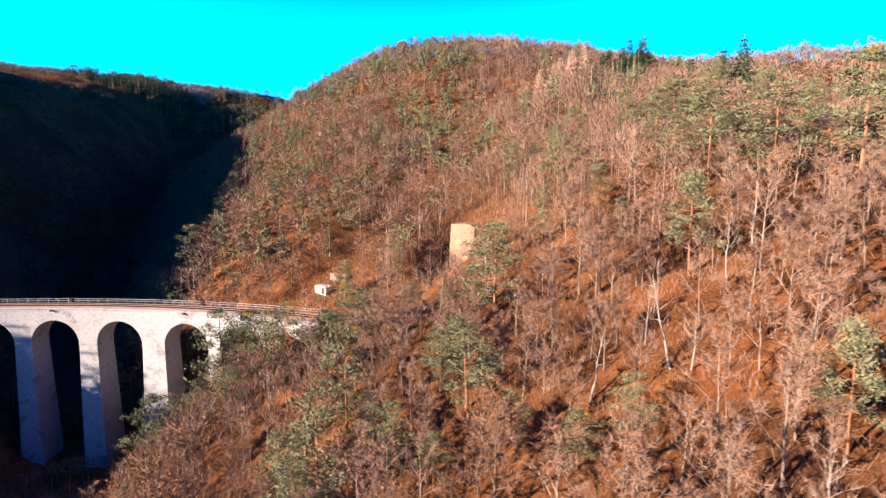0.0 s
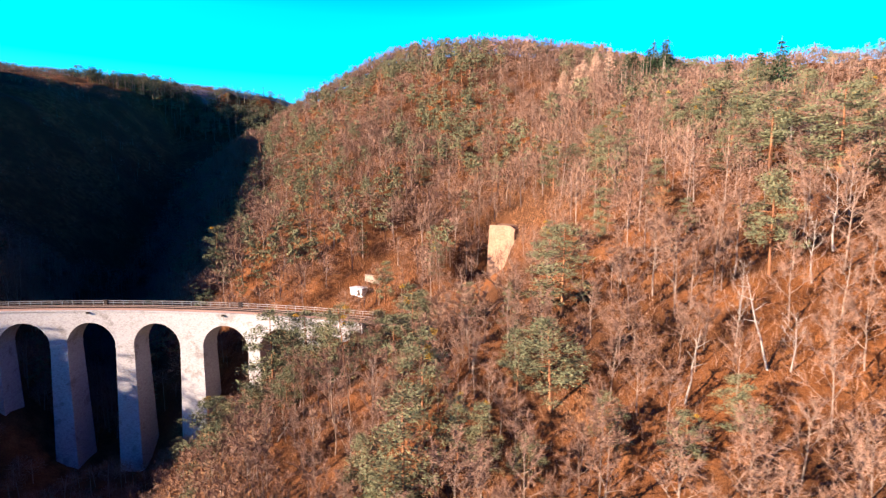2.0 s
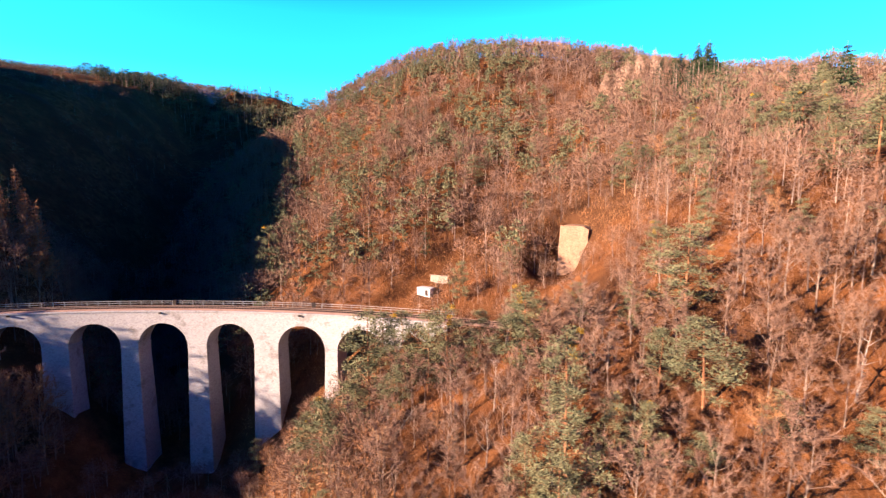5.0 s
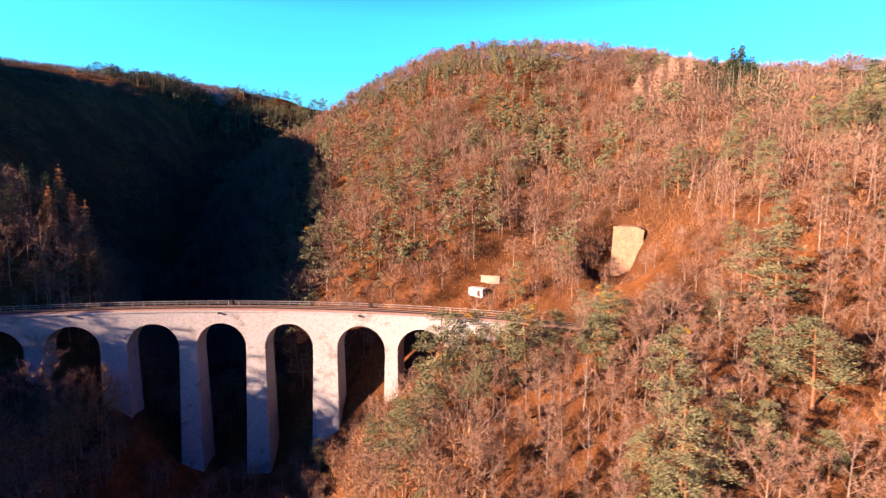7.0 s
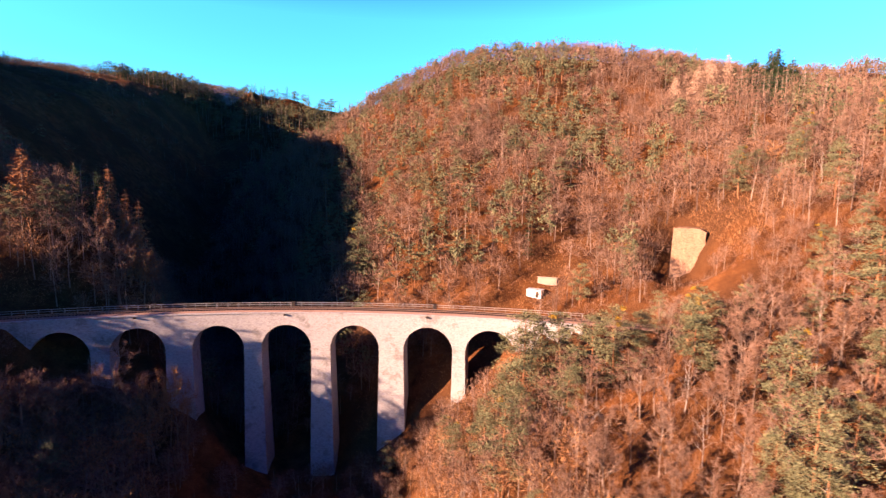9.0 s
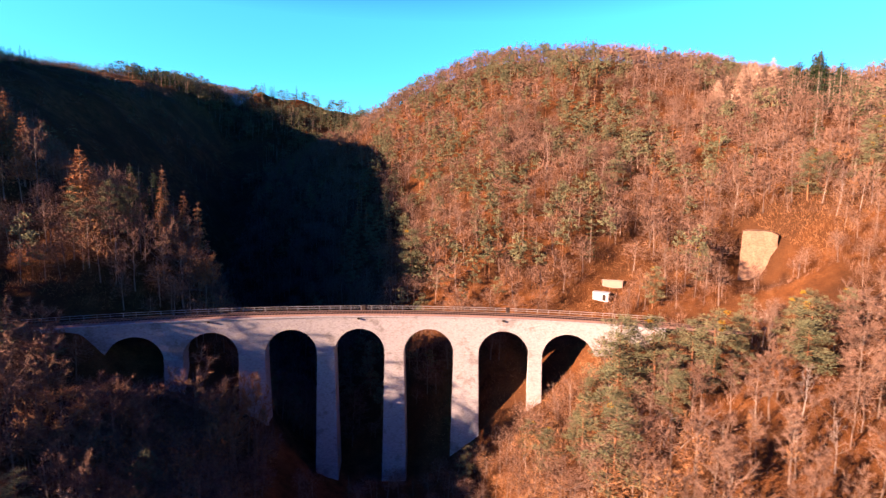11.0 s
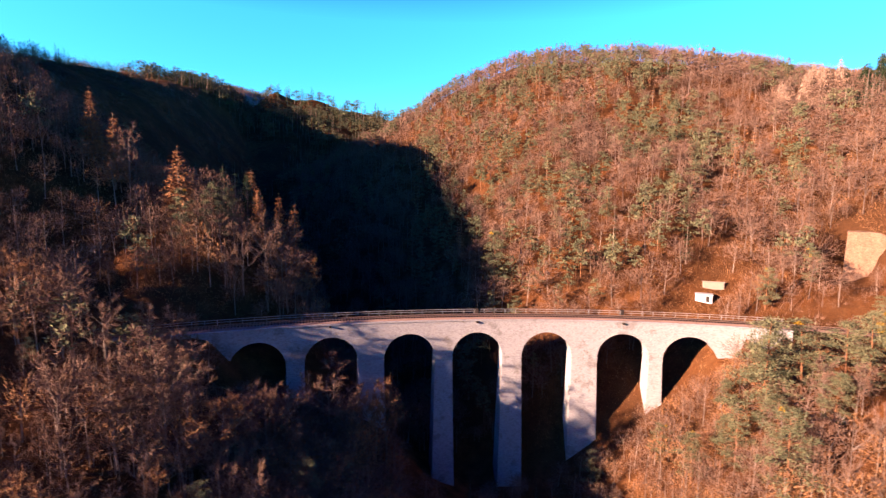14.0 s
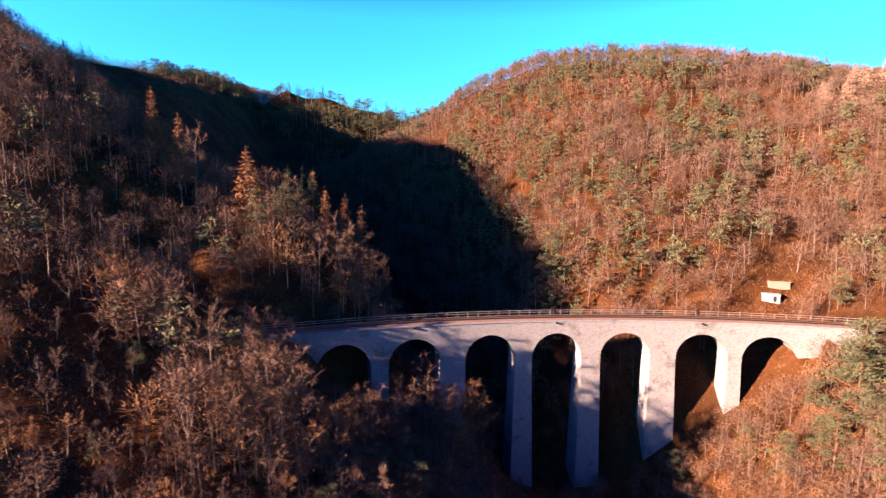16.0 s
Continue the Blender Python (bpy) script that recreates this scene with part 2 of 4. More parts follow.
    under = np.where(inside & (np.abs(s) < 53), np.clip(1.6 - np.abs(off - WIDTH / 2) / 8.0, 0, 1), 0)
    return np.where(under > 0, np.minimum(g, g * (1 - under) + (DECK - 6.0) * under), g)


def gz(x, y):
    return float(ground_z(np.array([x]), np.array([y]))[0])


# ---- building helpers ----
def mesh_np(name, verts, faces, mat, smooth=False):
    """A mesh from an array of corners and an array of faces, all triangles or all quads."""
    verts, faces = np.asarray(verts, np.float32), np.asarray(faces, np.int32)
    me = bpy.data.meshes.new(name)
    k = faces.shape[1]
    me.vertices.add(len(verts))
    me.vertices.foreach_set("co", verts.ravel())
    me.loops.add(faces.size)
    me.loops.foreach_set("vertex_index", faces.ravel())
    me.polygons.add(len(faces))
    me.polygons.foreach_set("loop_start", np.arange(0, faces.size, k, dtype=np.int32))
    me.polygons.foreach_set("loop_total", np.full(len(faces), k, np.int32))
    me.polygons.foreach_set("use_smooth", np.full(len(faces), smooth, bool))
    me.materials.append(mat)
    me.update(calc_edges=True)
    return me


def part(name, bm, mat, parent, label=""):
    me = bpy.data.meshes.new(name)
    bm.to_mesh(me)
    bm.free()
    me.materials.append(mat)
    ob = new(name, me)
    ob.parent = parent
    return tagged(ob, label)


def part_me(name, me, parent, label=""):
    ob = new(name, me)
    ob.parent = parent
    return tagged(ob, label)


def box_bm(x0, x1, y0, y1, z0, z1, bevel=0.0):
    bm = bmesh.new()
    bmesh.ops.create_cube(bm, size=1)
    for v in bm.verts:
        v.co = Vector(((x0 + x1) / 2 + v.co.x * (x1 - x0), (y0 + y1) / 2 + v.co.y * (y1 - y0), (z0 + z1) / 2 + v.co.z * (z1 - z0)))
    if bevel:
        bmesh.ops.bevel(bm, geom=bm.edges[:], offset=bevel, segments=1, affect="EDGES")
    return bm


def strip(rows):
    """Quads between rows of corners, all rows of one length."""
    rows = np.asarray(rows, float)
    r, c, _ = rows.shape
    i = np.arange(r * c).reshape(r, c)
    q = np.stack([i[:-1, :-1], i[:-1, 1:], i[1:, 1:], i[1:, :-1]], -1).reshape(-1, 4)
    return rows.reshape(-1, 3), q


# ---- ground ----
def spread(lo, hi, step, outer, grow):
    core = np.arange(lo, hi + step, step)
    out_, d, at = [], step, 0.0
    while at < outer:
        d *= grow
        at += d
        out_.append(at)
    out_ = np.array(out_)
    return np.concatenate([lo - out_[::-1], core, core[-1] + out_])


gx, gy = spread(-270, 120, 2.2, 2300, 1.09), spread(20, 330, 2.2, 2300, 1.09)
XX, YY = np.meshgrid(gx, gy)
ZZ = ground_z(XX, YY)
v, q = strip(np.stack([XX, YY, ZZ], -1))
ground = tagged(new("ground", mesh_np("ground", v, q, GROUND, True)), "steep hillsides covered with rust-brown fallen leaves", "ground", kind="structure")


# ---- viaduct ----
ARCHES = (-47.2, -32.0, -14.9, 0.5, 16.4, 33.6, 48.0)
SPAN, SPRING = 5.75, 31.15
ENDS = (-72.0, 68.0)


def build_viaduct():
    top = tagged(new("viaduct"), "tall pale granite railway viaduct with seven round arches", "bridge")
    x, y = on_arc(0)
    top.location = (x, y, gz(x, y))
    inv = Matrix.Translation(-top.location)

    def put(name, verts, quads, mat, label=""):
        me = mesh_np(name, verts, quads, mat)
        me.transform(inv)
        return part_me(name, me, top, label)

    # each bay: the wall over an arch from the middle of one pier to the middle of the next, with its vault
    bounds = [ENDS[0]] + [(a + b) / 2 for a, b in zip(ARCHES, ARCHES[1:])] + [ENDS[1]]
    for i, c in enumerate(ARCHES):
        lo, hi = bounds[i], bounds[i + 1]
        lo, hi = max(lo, c - SPAN - 2.9), min(hi, c + SPAN + 2.9)
        ang = np.linspace(math.pi, 0, 33)
        ss = np.concatenate([[lo], c + SPAN * np.cos(ang), [hi]])
        zz = np.concatenate([[SPRING], SPRING + SPAN * np.sin(ang), [SPRING]])
        near_low, near_top, far_low, far_top = [], [], [], []
        for s, z in zip(ss, zz):
            for lst, off, h in ((near_low, 0, z), (near_top, 0, DECK), (far_low, WIDTH, z), (far_top, WIDTH, DECK)):
                px, py = on_arc(s, off)
                lst.append((px, py, h))
        v1, q1 = strip([near_low, near_top])
        v2, q2 = strip([far_top, far_low])
        v3, q3 = strip([far_low[1:-1], near_low[1:-1]])
        put("bay_wall", np.concatenate([v1, v2]), np.concatenate([q1, q2 + len(v1)]), STONE)
        put("vault", v3, q3, STONE)
        # a slightly proud ring of arch stones
        ring = []
        for a in ang:
            row = []
            for r_, off in ((SPAN - 0.002, 0.12), (SPAN - 0.002, -0.025), (SPAN + 0.55, -0.025), (SPAN + 0.55, 0.02)):
                px, py = on_arc(c + r_ * math.cos(a), off)
                row.append((px, py, SPRING + r_ * math.sin(a)))
            ring.append(row)
        v4, q4 = strip(ring)
        put("arch_ring", v4, q4, STONE)
    # piers, widening downwards
    for i in range(len(ARCHES) - 1):
        a, b = ARCHES[i] + SPAN, ARCHES[i + 1] - SPAN
        px, py = on_arc((a + b) / 2, WIDTH / 2)
        base = min(gz(*on_arc(s_, o_)) for s_ in (a, b) for o_ in (-1, WIDTH + 1)) - 2.0
        rows = []
        for z in np.linspace(SPRING, base, 7):
            d = SPRING - z
            w, e = 0.021 * d, 0.026 * d
            loop = [(a - w, -e), (b + w, -e), (b + w, WIDTH + e), (a - w, WIDTH + e), (a - w, -e)]
            rows.append([(*on_arc(s_, o_), z) for s_, o_ in loop])
        v, q = strip(rows)
        put("pier", v, q[:, ::-1], STONE)
        rows = []
        for z, g in ((SPRING + 0.22, 0.0), (SPRING + 0.22, 0.10), (SPRING - 0.22, 0.10), (SPRING - 0.26, 0.0)):
            rows.append([(*on_arc(s_, o_), z) for s_, o_ in ((a - g, -g), (b + g, -g), (b + g, WIDTH + g), (a - g, WIDTH + g), (a - g, -g))])
        v, q = strip(rows)
        put("impost", v, q[:, ::-1], STONE)
    # abutments
    for s0, s1 in ((ENDS[0], ARCHES[0] - SPAN), (ARCHES[-1] + SPAN, ENDS[1])):
        rows = []
        n = 8
        loop = [(s0 + (s1 - s0) * k / n, -0.0) for k in range(n + 1)] + [(s1 + (s0 - s1) * k / n, WIDTH) for k in range(n + 1)]
        loop.append(loop[0])
        for z in (DECK - 0.004, SPRING, 22.0):
            e = 0.03 * (DECK - z)
            rows.append([(*on_arc(s_, o_ + (e if o_ > 1 else -e)), z) for s_, o_ in loop])
        v, q = strip(rows)
        put("abutment", v, q[:, ::-1], STONE)
    # coping along both edges
    for o0, o1 in ((-0.18, 0.42), (WIDTH - 0.42, WIDTH + 0.18)):
        rows = []
        for s in np.linspace(ENDS[0], ENDS[1], 68):
            rows.append([(*on_arc(s, o), z) for o, z in ((o0, DECK - 0.12), (o0, DECK + 0.16), (o1, DECK + 0.16), (o1, DECK - 0.12))])
        v, q = strip(rows)
        put("coping", v, q[:, ::-1], STONE)
    # ballast bed between the copings
    rows = []
    for s in np.linspace(ENDS[0] - 7, ENDS[1] + 24, 120):
        rows.append([(*on_arc(s, o), DECK + z) for o, z in ((0.40, 0.05), (1.1, 0.38), (2.8, 0.42), (4.5, 0.38), (WIDTH - 0.40, 0.05))])
    v, q = strip(rows)
    put("ballast_bed", v, q[:, ::-1], BALLAST, "rusty brown track ballast")
    # waterspouts
    for c in (ARCHES[1], ARCHES[3], ARCHES[5]):
        rows = [[(*on_arc(c + ds - 0.2, o), DECK - 0.55 + dz) for ds, dz in ((-0.2, 0), (0.2, 0), (0.28, 0.32), (-0.28, 0.32), (-0.2, 0))] for o in (-0.5, 0.05)]
        v, q = strip(rows)
        v = np.concatenate([v, np.array(rows[0][:4])])
        q = np.concatenate([q, [[len(v) - 4, len(v) - 3, len(v) - 2, len(v) - 1]]])
        put("waterspout", v, q, DARK)
    return top


viaduct = build_viaduct()


def bar(points, r, sides=4):
    """A thin square bar through points."""
    rows = []
    for x, y, z in points:
        rows.append([(x - r, y - r, z - r), (x + r, y - r, z - r), (x + r, y - r, z + r), (x + r, y + r, z + r), (x - r, y + r, z + r), (x - r, y + r, z - r), (x - r, y - r, z - r)])
    return strip(rows)


def build_railing():
    top = tagged(new("railing"), "pale steel railing with two bars along the viaduct's far edge", "railing")
    o = WIDTH - 0.1
    x0, y0 = on_arc(0, o)
    base = DECK + 0.16
    top.location = (x0, y0, base)
    inv = Matrix.Translation(-top.location)
    ss = np.linspace(ENDS[0], ENDS[1], 90)
    for name, h in (("top_bar", 1.12), ("middle_bar", 0.62)):
        v, q = bar([(*on_arc(s, o), base + h) for s in ss], 0.045)
        me = mesh_np(name, v, q, STEEL)
        me.transform(inv)
        part_me(name, me, top)
    post = None
    for s in np.arange(ENDS[0] + 0.4, ENDS[1], 2.4):
        if post is None:
            bm = box_bm(-0.05, 0.05, -0.05, 0.05, 0, 1.16)
            post = part("post", bm, STEEL, top)
            p = post
        else:
            p = new("post", post.data)
            p.parent = top
        x, y = on_arc(s, o)
        p.location = (x - x0, y - y0, 0)
    for s in (ARCHES[3] + 0.5, ARCHES[5] + 0.8):
        x, y = on_arc(s, o)
        part("refuge_post", box_bm(x - x0 - 0.42, x - x0 + 0.42, y - y0 - 0.2, y - y0 + 0.5, -0.1, 1.3, 0.04), DARK, top, "dark box-like refuge in the railing")
    return top


build_railing()


def build_track():
    top = tagged(new("railway_track"), "single line of rusty rails on timber sleepers", "railway track")
    x0, y0 = on_arc(0, WIDTH / 2)
    top.location = (x0, y0, DECK + 0.42)
    inv = Matrix.Translation(-top.location)
    ss = np.linspace(ENDS[0] - 6, ENDS[1] + 23, 130)
    for o in (WIDTH / 2 - 0.75, WIDTH / 2 + 0.75):
        v, q = bar([(*on_arc(s, o), DECK + 0.62) for s in ss], 0.07)
        me = mesh_np("rail", v, q, RUST)
        me.transform(inv)
        part_me("rail", me, top)
    first = None
    for s in np.arange(ENDS[0] - 6, ENDS[1] + 22, 0.65):
        if first is None:
            first = sl = part("sleeper", box_bm(-0.12, 0.12, -1.3, 1.3, -0.02, 0.13), DARK, top)
        else:
            sl = new("sleeper", first.data)
            sl.parent = top
        x, y = on_arc(s, WIDTH / 2)
        sl.location, sl.rotation_euler = (x - x0, y - y0, 0), (0, 0, -s / RADIUS)


build_track()


# ---- rock face, hut and slab on the slope beyond the line ----
def build_rock():
    """A flat cut face with straight edges, turned to the sun."""
    wide, deep, high = 7.6, 6.0, 14.0
    bm = bmesh.new()
    bmesh.ops.create_cube(bm, size=1)
    bmesh.ops.subdivide_edges(bm, edges=bm.edges[:], cuts=11, use_grid_fill=True)
    for v in bm.verts:
        x, y, z = (v.co.x + 0.5) * wide, (v.co.y + 0.5) * deep, (v.co.z + 0.5) * high
        k = Vector((x * 0.35, y * 0.35, z * 0.30))
        d = noise.noise(k) * 0.30 + noise.noise(k * 2.7) * 0.16 + noise.noise(k * 6.0) * 0.07
        lean = (z / high) * 0.8
        top = 0.25 * noise.noise(k * 1.7) - 0.5 * max(0.0, x - wide + 1.4) * (z / high) ** 3
        v.co = Vector((x + 0.5 * d + 0.35 * (z / high - 1.0) * (1 - x / wide), y + d + lean, z + top * (z / high)))
    top = new("rock_face", bpy.data.meshes.new("rock_face"))
    bm.to_mesh(top.data)
    bm.free()
    top.data.materials.append(ROCK)
    top.location = (1.5, 126.0, 59.5 - high)
    top.rotation_euler = (0, 0, radians(-42.5))
    return tagged(top, "pale yellow flat-topped face of cut rock on the wooded slope", "rock")


build_rock()


def build_hut(x, y, z):
    top = tagged(new("hut"), "small white hut beside the railway line", "hut")
    top.location = (x, y, z)
    top.rotation_euler = (0, 0, radians(-32))
    part("wall", box_bm(-2.0, 2.0, -1.1, 1.1, -0.9, 1.3, 0.03), WHITE, top)
    part("roof", box_bm(-2.15, 2.15, -1.25, 1.25, 1.3, 1.45, 0.03), WHITE, top)
    part("door", box_bm(0.5, 1.3, -1.14, -1.1, -0.5, 1.0, 0.01), DARK, top)
    return top


def build_wall(x, y, z):
    top = tagged(new("retaining_wall"), "short weathered concrete retaining wall dug into the slope", "wall")
    top.location = (x, y, z)
    top.rotation_euler = (radians(-8), 0, radians(-24))
    part("slab", box_bm(-2.6, 2.6, -0.5, 0.5, -1.5, 2.3, 0.12), CONCRETE, top)
    part("coping", box_bm(-2.75, 2.75, -0.62, 0.62, 2.3, 2.5, 0.05), CONCRETE, top)
    return top


build_hut(-31.5, 132.0, gz(-31.5, 132.0) + 0.1)
build_wall(-27.8, 134.0, gz(-31.5, 132.0) + 1.9)


# ---- trees ----
def tube(points, radii, sides):
    rows = []
    for (x, y, z), r in zip(points, radii):
        rows.append([(x + r * math.cos(2 * math.pi * k / sides), y + r * math.sin(2 * math.pi * k / sides), z) for k in range(sides + 1)])
    v, q = strip(rows)
    t = np.concatenate([q[:, [0, 1, 2]], q[:, [0, 2, 3]]])
    return v, t


def limb(a, b, ra, rb, sides=3):
    """A tapered limb between two points."""
    a, b = np.asarray(a, float), np.asarray(b, float)
    d = (b - a) / (np.linalg.norm(b - a) + 1e-9)
    u = np.cross(d, (0.3, 0.2, 0.93))
    u /= np.linalg.norm(u) + 1e-9
    w = np.cross(d, u)
    ang = np.arange(sides) * 2 * math.pi / sides
    ring = np.outer(np.cos(ang), u) + np.outer(np.sin(ang), w)
    v = np.concatenate([a + ra * ring, b + rb * ring])
    t = []
    for k in range(sides):
        j = (k + 1) % sides
        t += [(k, j, sides + j), (k, sides + j, sides + k)]
    return v, np.array(t)


def join(pieces):
    vs, ts, n = [], [], 0
    for v, t in pieces:
        vs.append(v)
        ts.append(np.asarray(t) + n)
        n += len(v)
    return np.concatenate(vs), np.concatenate(ts)


def slivers(starts, ways, lengths, widths, rng):
    """Thin triangles that start at points and run along ways."""
    side = np.cross(ways, rng.normal(size=ways.shape))
    side /= np.linalg.norm(side, axis=1)[:, None] + 1e-9
    a, b = starts - side * widths[:, None] / 2, starts + side * widths[:, None] / 2
    c = starts + ways * lengths[:, None]
    v = np.stack([a, b, c], 1).reshape(-1, 3)
    return v, np.arange(len(v)).reshape(-1, 3)


def unit(a):
    return a / (np.linalg.norm(a, axis=-1, keepdims=True) + 1e-9)


def bare_tree(seed, h=12.0, twigs=9, near=True, lean=0.03, width=0.045, wide=1.0):
    """A leafless broadleaved tree: wood and twigs. wide: how far its limbs reach."""
    rng = np.random.default_rng(seed)
    n = 6 if near else 3
    zs = np.linspace(0, h * 0.92, n)
    bend = np.cumsum(rng.normal(0, lean, (n, 2)) * h / n, axis=0)
    bend[0] = 0
    pts = [(bx, by, z) for (bx, by), z in zip(bend, zs)]
    r0 = 0.0095 * h + 0.02
    pts[0] = (pts[0][0], pts[0][1], -0.8)
    wood = [tube(pts, [r0 * (1 - 0.88 * k / (n - 1)) for k in range(n)], 5 if near else 3)]
    starts, ways = [], []
    for i in range(12 if near else 6):
        f = 0.28 + 0.64 * (i + rng.random()) / (12 if near else 6)
        z = f * h * 0.92
        base = np.array([np.interp(z, zs, bend[:, 0]), np.interp(z, zs, bend[:, 1]), z])
        az = i * 2.4 + rng.normal(0, 0.4)
        up = math.radians(rng.uniform(28, 62) + 10 * f)
        d = np.array([math.cos(az) * math.cos(up), math.sin(az) * math.cos(up), math.sin(up)])
        ln = h * rng.uniform(0.22, 0.38) * (1.25 - 0.75 * f) * wide
        mid = base + d * ln * 0.5
        d2 = unit(d + np.array([0, 0, 0.35]) + rng.normal(0, 0.15, 3))
        tip = mid + d2 * ln * 0.5
        rb = r0 * (1 - 0.8 * f) * 0.55
        if near:
            wood += [limb(base, mid, rb, rb * 0.6), limb(mid, tip, rb * 0.6, 0.015)]
        else:
            wood += [limb(base, tip, rb, 0.02)]
        for k in range(4 if near else 2):
            g = rng.uniform(0.3, 1.0)
            p = base + d * ln * g if g < 0.5 else mid + d2 * ln * (g - 0.5)
            e = unit(d2 + rng.normal(0, 0.55, 3) + np.array([0, 0, 0.15]))
            sl = ln * rng.uniform(0.3, 0.5)
            if near:
                wood.append(limb(p, p + e * sl, 0.025, 0.008))
            for m in range(twigs):
                starts.append(p + e * sl * rng.uniform(0.1, 1.0))
                ways.append(unit(e * 0.6 + rng.normal(0, 0.6, 3) + np.array([0, 0, 0.25])))
    starts, ways = np.array(starts), np.array(ways)
    k = len(starts)
    tw = slivers(starts, ways, rng.uniform(0.045, 0.095, k) * h, rng.uniform(0.6, 1.4, k) * width, rng)
    return join(wood), tw


def hazy_tree(seed, h=12.0, count=200, width=0.26, limbs=6, short=1.0):
    """A leafless tree seen from afar: a stem, a few limbs and a rounded haze of twigs."""
    rng = np.random.default_rng(seed)
    lean = rng.normal(0, 0.05, 2) * h
    r0 = 0.012 * h
    wood = [tube([(0, 0, -0.8), (lean[0] * 0.5, lean[1] * 0.5, h * 0.45), (lean[0], lean[1], h * 0.9)], [r0, r0 * 0.7, 0.03], 3)]
    mid = np.array([lean[0] * 0.8, lean[1] * 0.8, h * 0.60])
    size = np.array([rng.uniform(0.26, 0.36), rng.uniform(0.26, 0.36), rng.uniform(0.34, 0.40)]) * h
    for k in range(limbs):
        off = unit(rng.normal(0, 1, 3) + np.array([0, 0, 0.5]))
        wood.append(limb((lean[0] * 0.4, lean[1] * 0.4, h * rng.uniform(0.3, 0.6)), mid + off * size * 0.75, 0.05, 0.015))
    off = unit(rng.normal(0, 1, (count, 3))) * rng.random((count, 1)) ** 0.4
    p = mid + off * size * 0.85
    way = unit(off * 0.8 + rng.normal(0, 0.45, (count, 3)) + np.array([0, 0, 0.5]))
    return join(wood), slivers(p, way, rng.uniform(0.09, 0.17, count) * h * short, rng.uniform(0.6, 1.3, count) * width, rng)


def tufts(centres, size, count, flat, rng, droop=0.0, leaf=1.0, broad=1.0):
    """Clumps of small leaf-like triangles about centres."""
    c = np.repeat(centres, count, axis=0)
    off = rng.normal(0, 1, c.shape)
    off = unit(off) * rng.random((len(c), 1)) ** 0.45
    p = c + off * np.array([1, 1, flat]) * np.repeat(size, count)[:, None]
    way = unit(off * np.array([1, 1, 0.5]) + rng.normal(0, 0.5, c.shape) + np.array([0, 0, 0.35 - droop]))
    ln = leaf * np.repeat(size, count) * rng.uniform(0.45, 0.85, len(c))
    return slivers(p, way, ln, ln * broad * rng.uniform(0.17, 0.32, len(c)), rng)


def pine_tree(seed, h=13.0, count=16, near=True, low=0.42):
    """A Scots pine: trunk with limbs, clumps of needles, and some yellowed clumps."""
    rng = np.random.default_rng(seed)
    n = 6 if near else 3
    zs = np.linspace(0, h * 0.96, n)
    bend = np.cumsum(rng.normal(0, 0.018, (n, 2)) * h / n, axis=0)
    bend[0] = 0
    pts = [(bx, by, z) for (bx, by), z in zip(bend, zs)]
    pts[0] = (pts[0][0], pts[0][1], -0.8)
    r0 = 0.014 * h
    wood = [tube(pts, [r0 * (1 - 0.85 * k / (n - 1)) for k in range(n)], 6 if near else 3)]
    centres, size = [], []
    m = 26 if near else 10
    for i in range(m):
        f = low + (0.97 - low) * (i + rng.random() * 0.8) / m
        z = f * h * 0.96
        base = np.array([np.interp(z, zs, bend[:, 0]), np.interp(z, zs, bend[:, 1]), z])
        az = i * 2.4 + rng.normal(0, 0.5)
        up = math.radians(rng.uniform(-5, 25) + 30 * max(0, f - 0.75) * 2)
        reach = h * 0.20 * math.sin(math.pi * min(1, 0.36 + 0.60 * (f - low) / (1 - low))) * rng.uniform(0.6, 1.25) + 0.35
        d = np.array([math.cos(az) * math.cos(up), math.sin(az) * math.cos(up), math.sin(up)])
        tip = base + d * reach
        if near:
            wood.append(limb(base, tip, r0 * 0.3 * (1.1 - f) + 0.01, 0.02))
        for g in ((0.55, 0.95, 1.1) if near else (0.6, 1.0)):
            centres.append(base + d * reach * g + rng.normal(0, 0.22, 3))
            size.append(h * rng.uniform(0.052, 0.088) * (1.0 if near else 1.35))
    centres.append(np.array([bend[-1, 0], bend[-1, 1], h * 0.97]))
    size.append(h * 0.06)
    return join(wood), tufts(np.array(centres), np.array(size), count, 0.5, rng, 0.0, 0.54 if near else 1.0, 1.35 if near else 2.1)


def cone_tree(seed, h=15.0, count=10, near=True, thin=0.15):
    """A spruce or larch: a straight stem with drooping tiers."""
    rng = np.random.default_rng(seed)
    wood = [tube([(0, 0, -0.8), (0, 0, h * 0.5), (0, 0, h)], [0.014 * h, 0.009 * h, 0.02], 5 if near else 3)]
    centres, size = [], []
    tiers = 16 if near else 8
    for i in range(tiers):
        f = 0.16 + 0.82 * i / tiers
        reach = h * thin * (1.05 - f) * rng.uniform(0.8, 1.2)
        for k in range(max(3, int(7 * (1.1 - f)))):
            az = i * 1.3 + k * 6.283 / max(3, int(7 * (1.1 - f))) + rng.normal(0, 0.2)
            tip = np.array([math.cos(az) * reach, math.sin(az) * reach, f * h - reach * 0.25])
            if near and k % 2 == 0:
                wood.append(limb((0, 0, f * h), tip, 0.04, 0.01))
            for g in (0.5, 0.95):
                centres.append(np.array([0, 0, f * h]) + (tip - np.array([0, 0, f * h])) * g)
                size.append(0.35 + 0.34 * reach)
    centres.append(np.array([0, 0, h]))
    size.append(0.3)
    return join(wood), tufts(np.array(centres), np.array(size), count, 0.6, rng, 0.4, 1.0, 1.6)


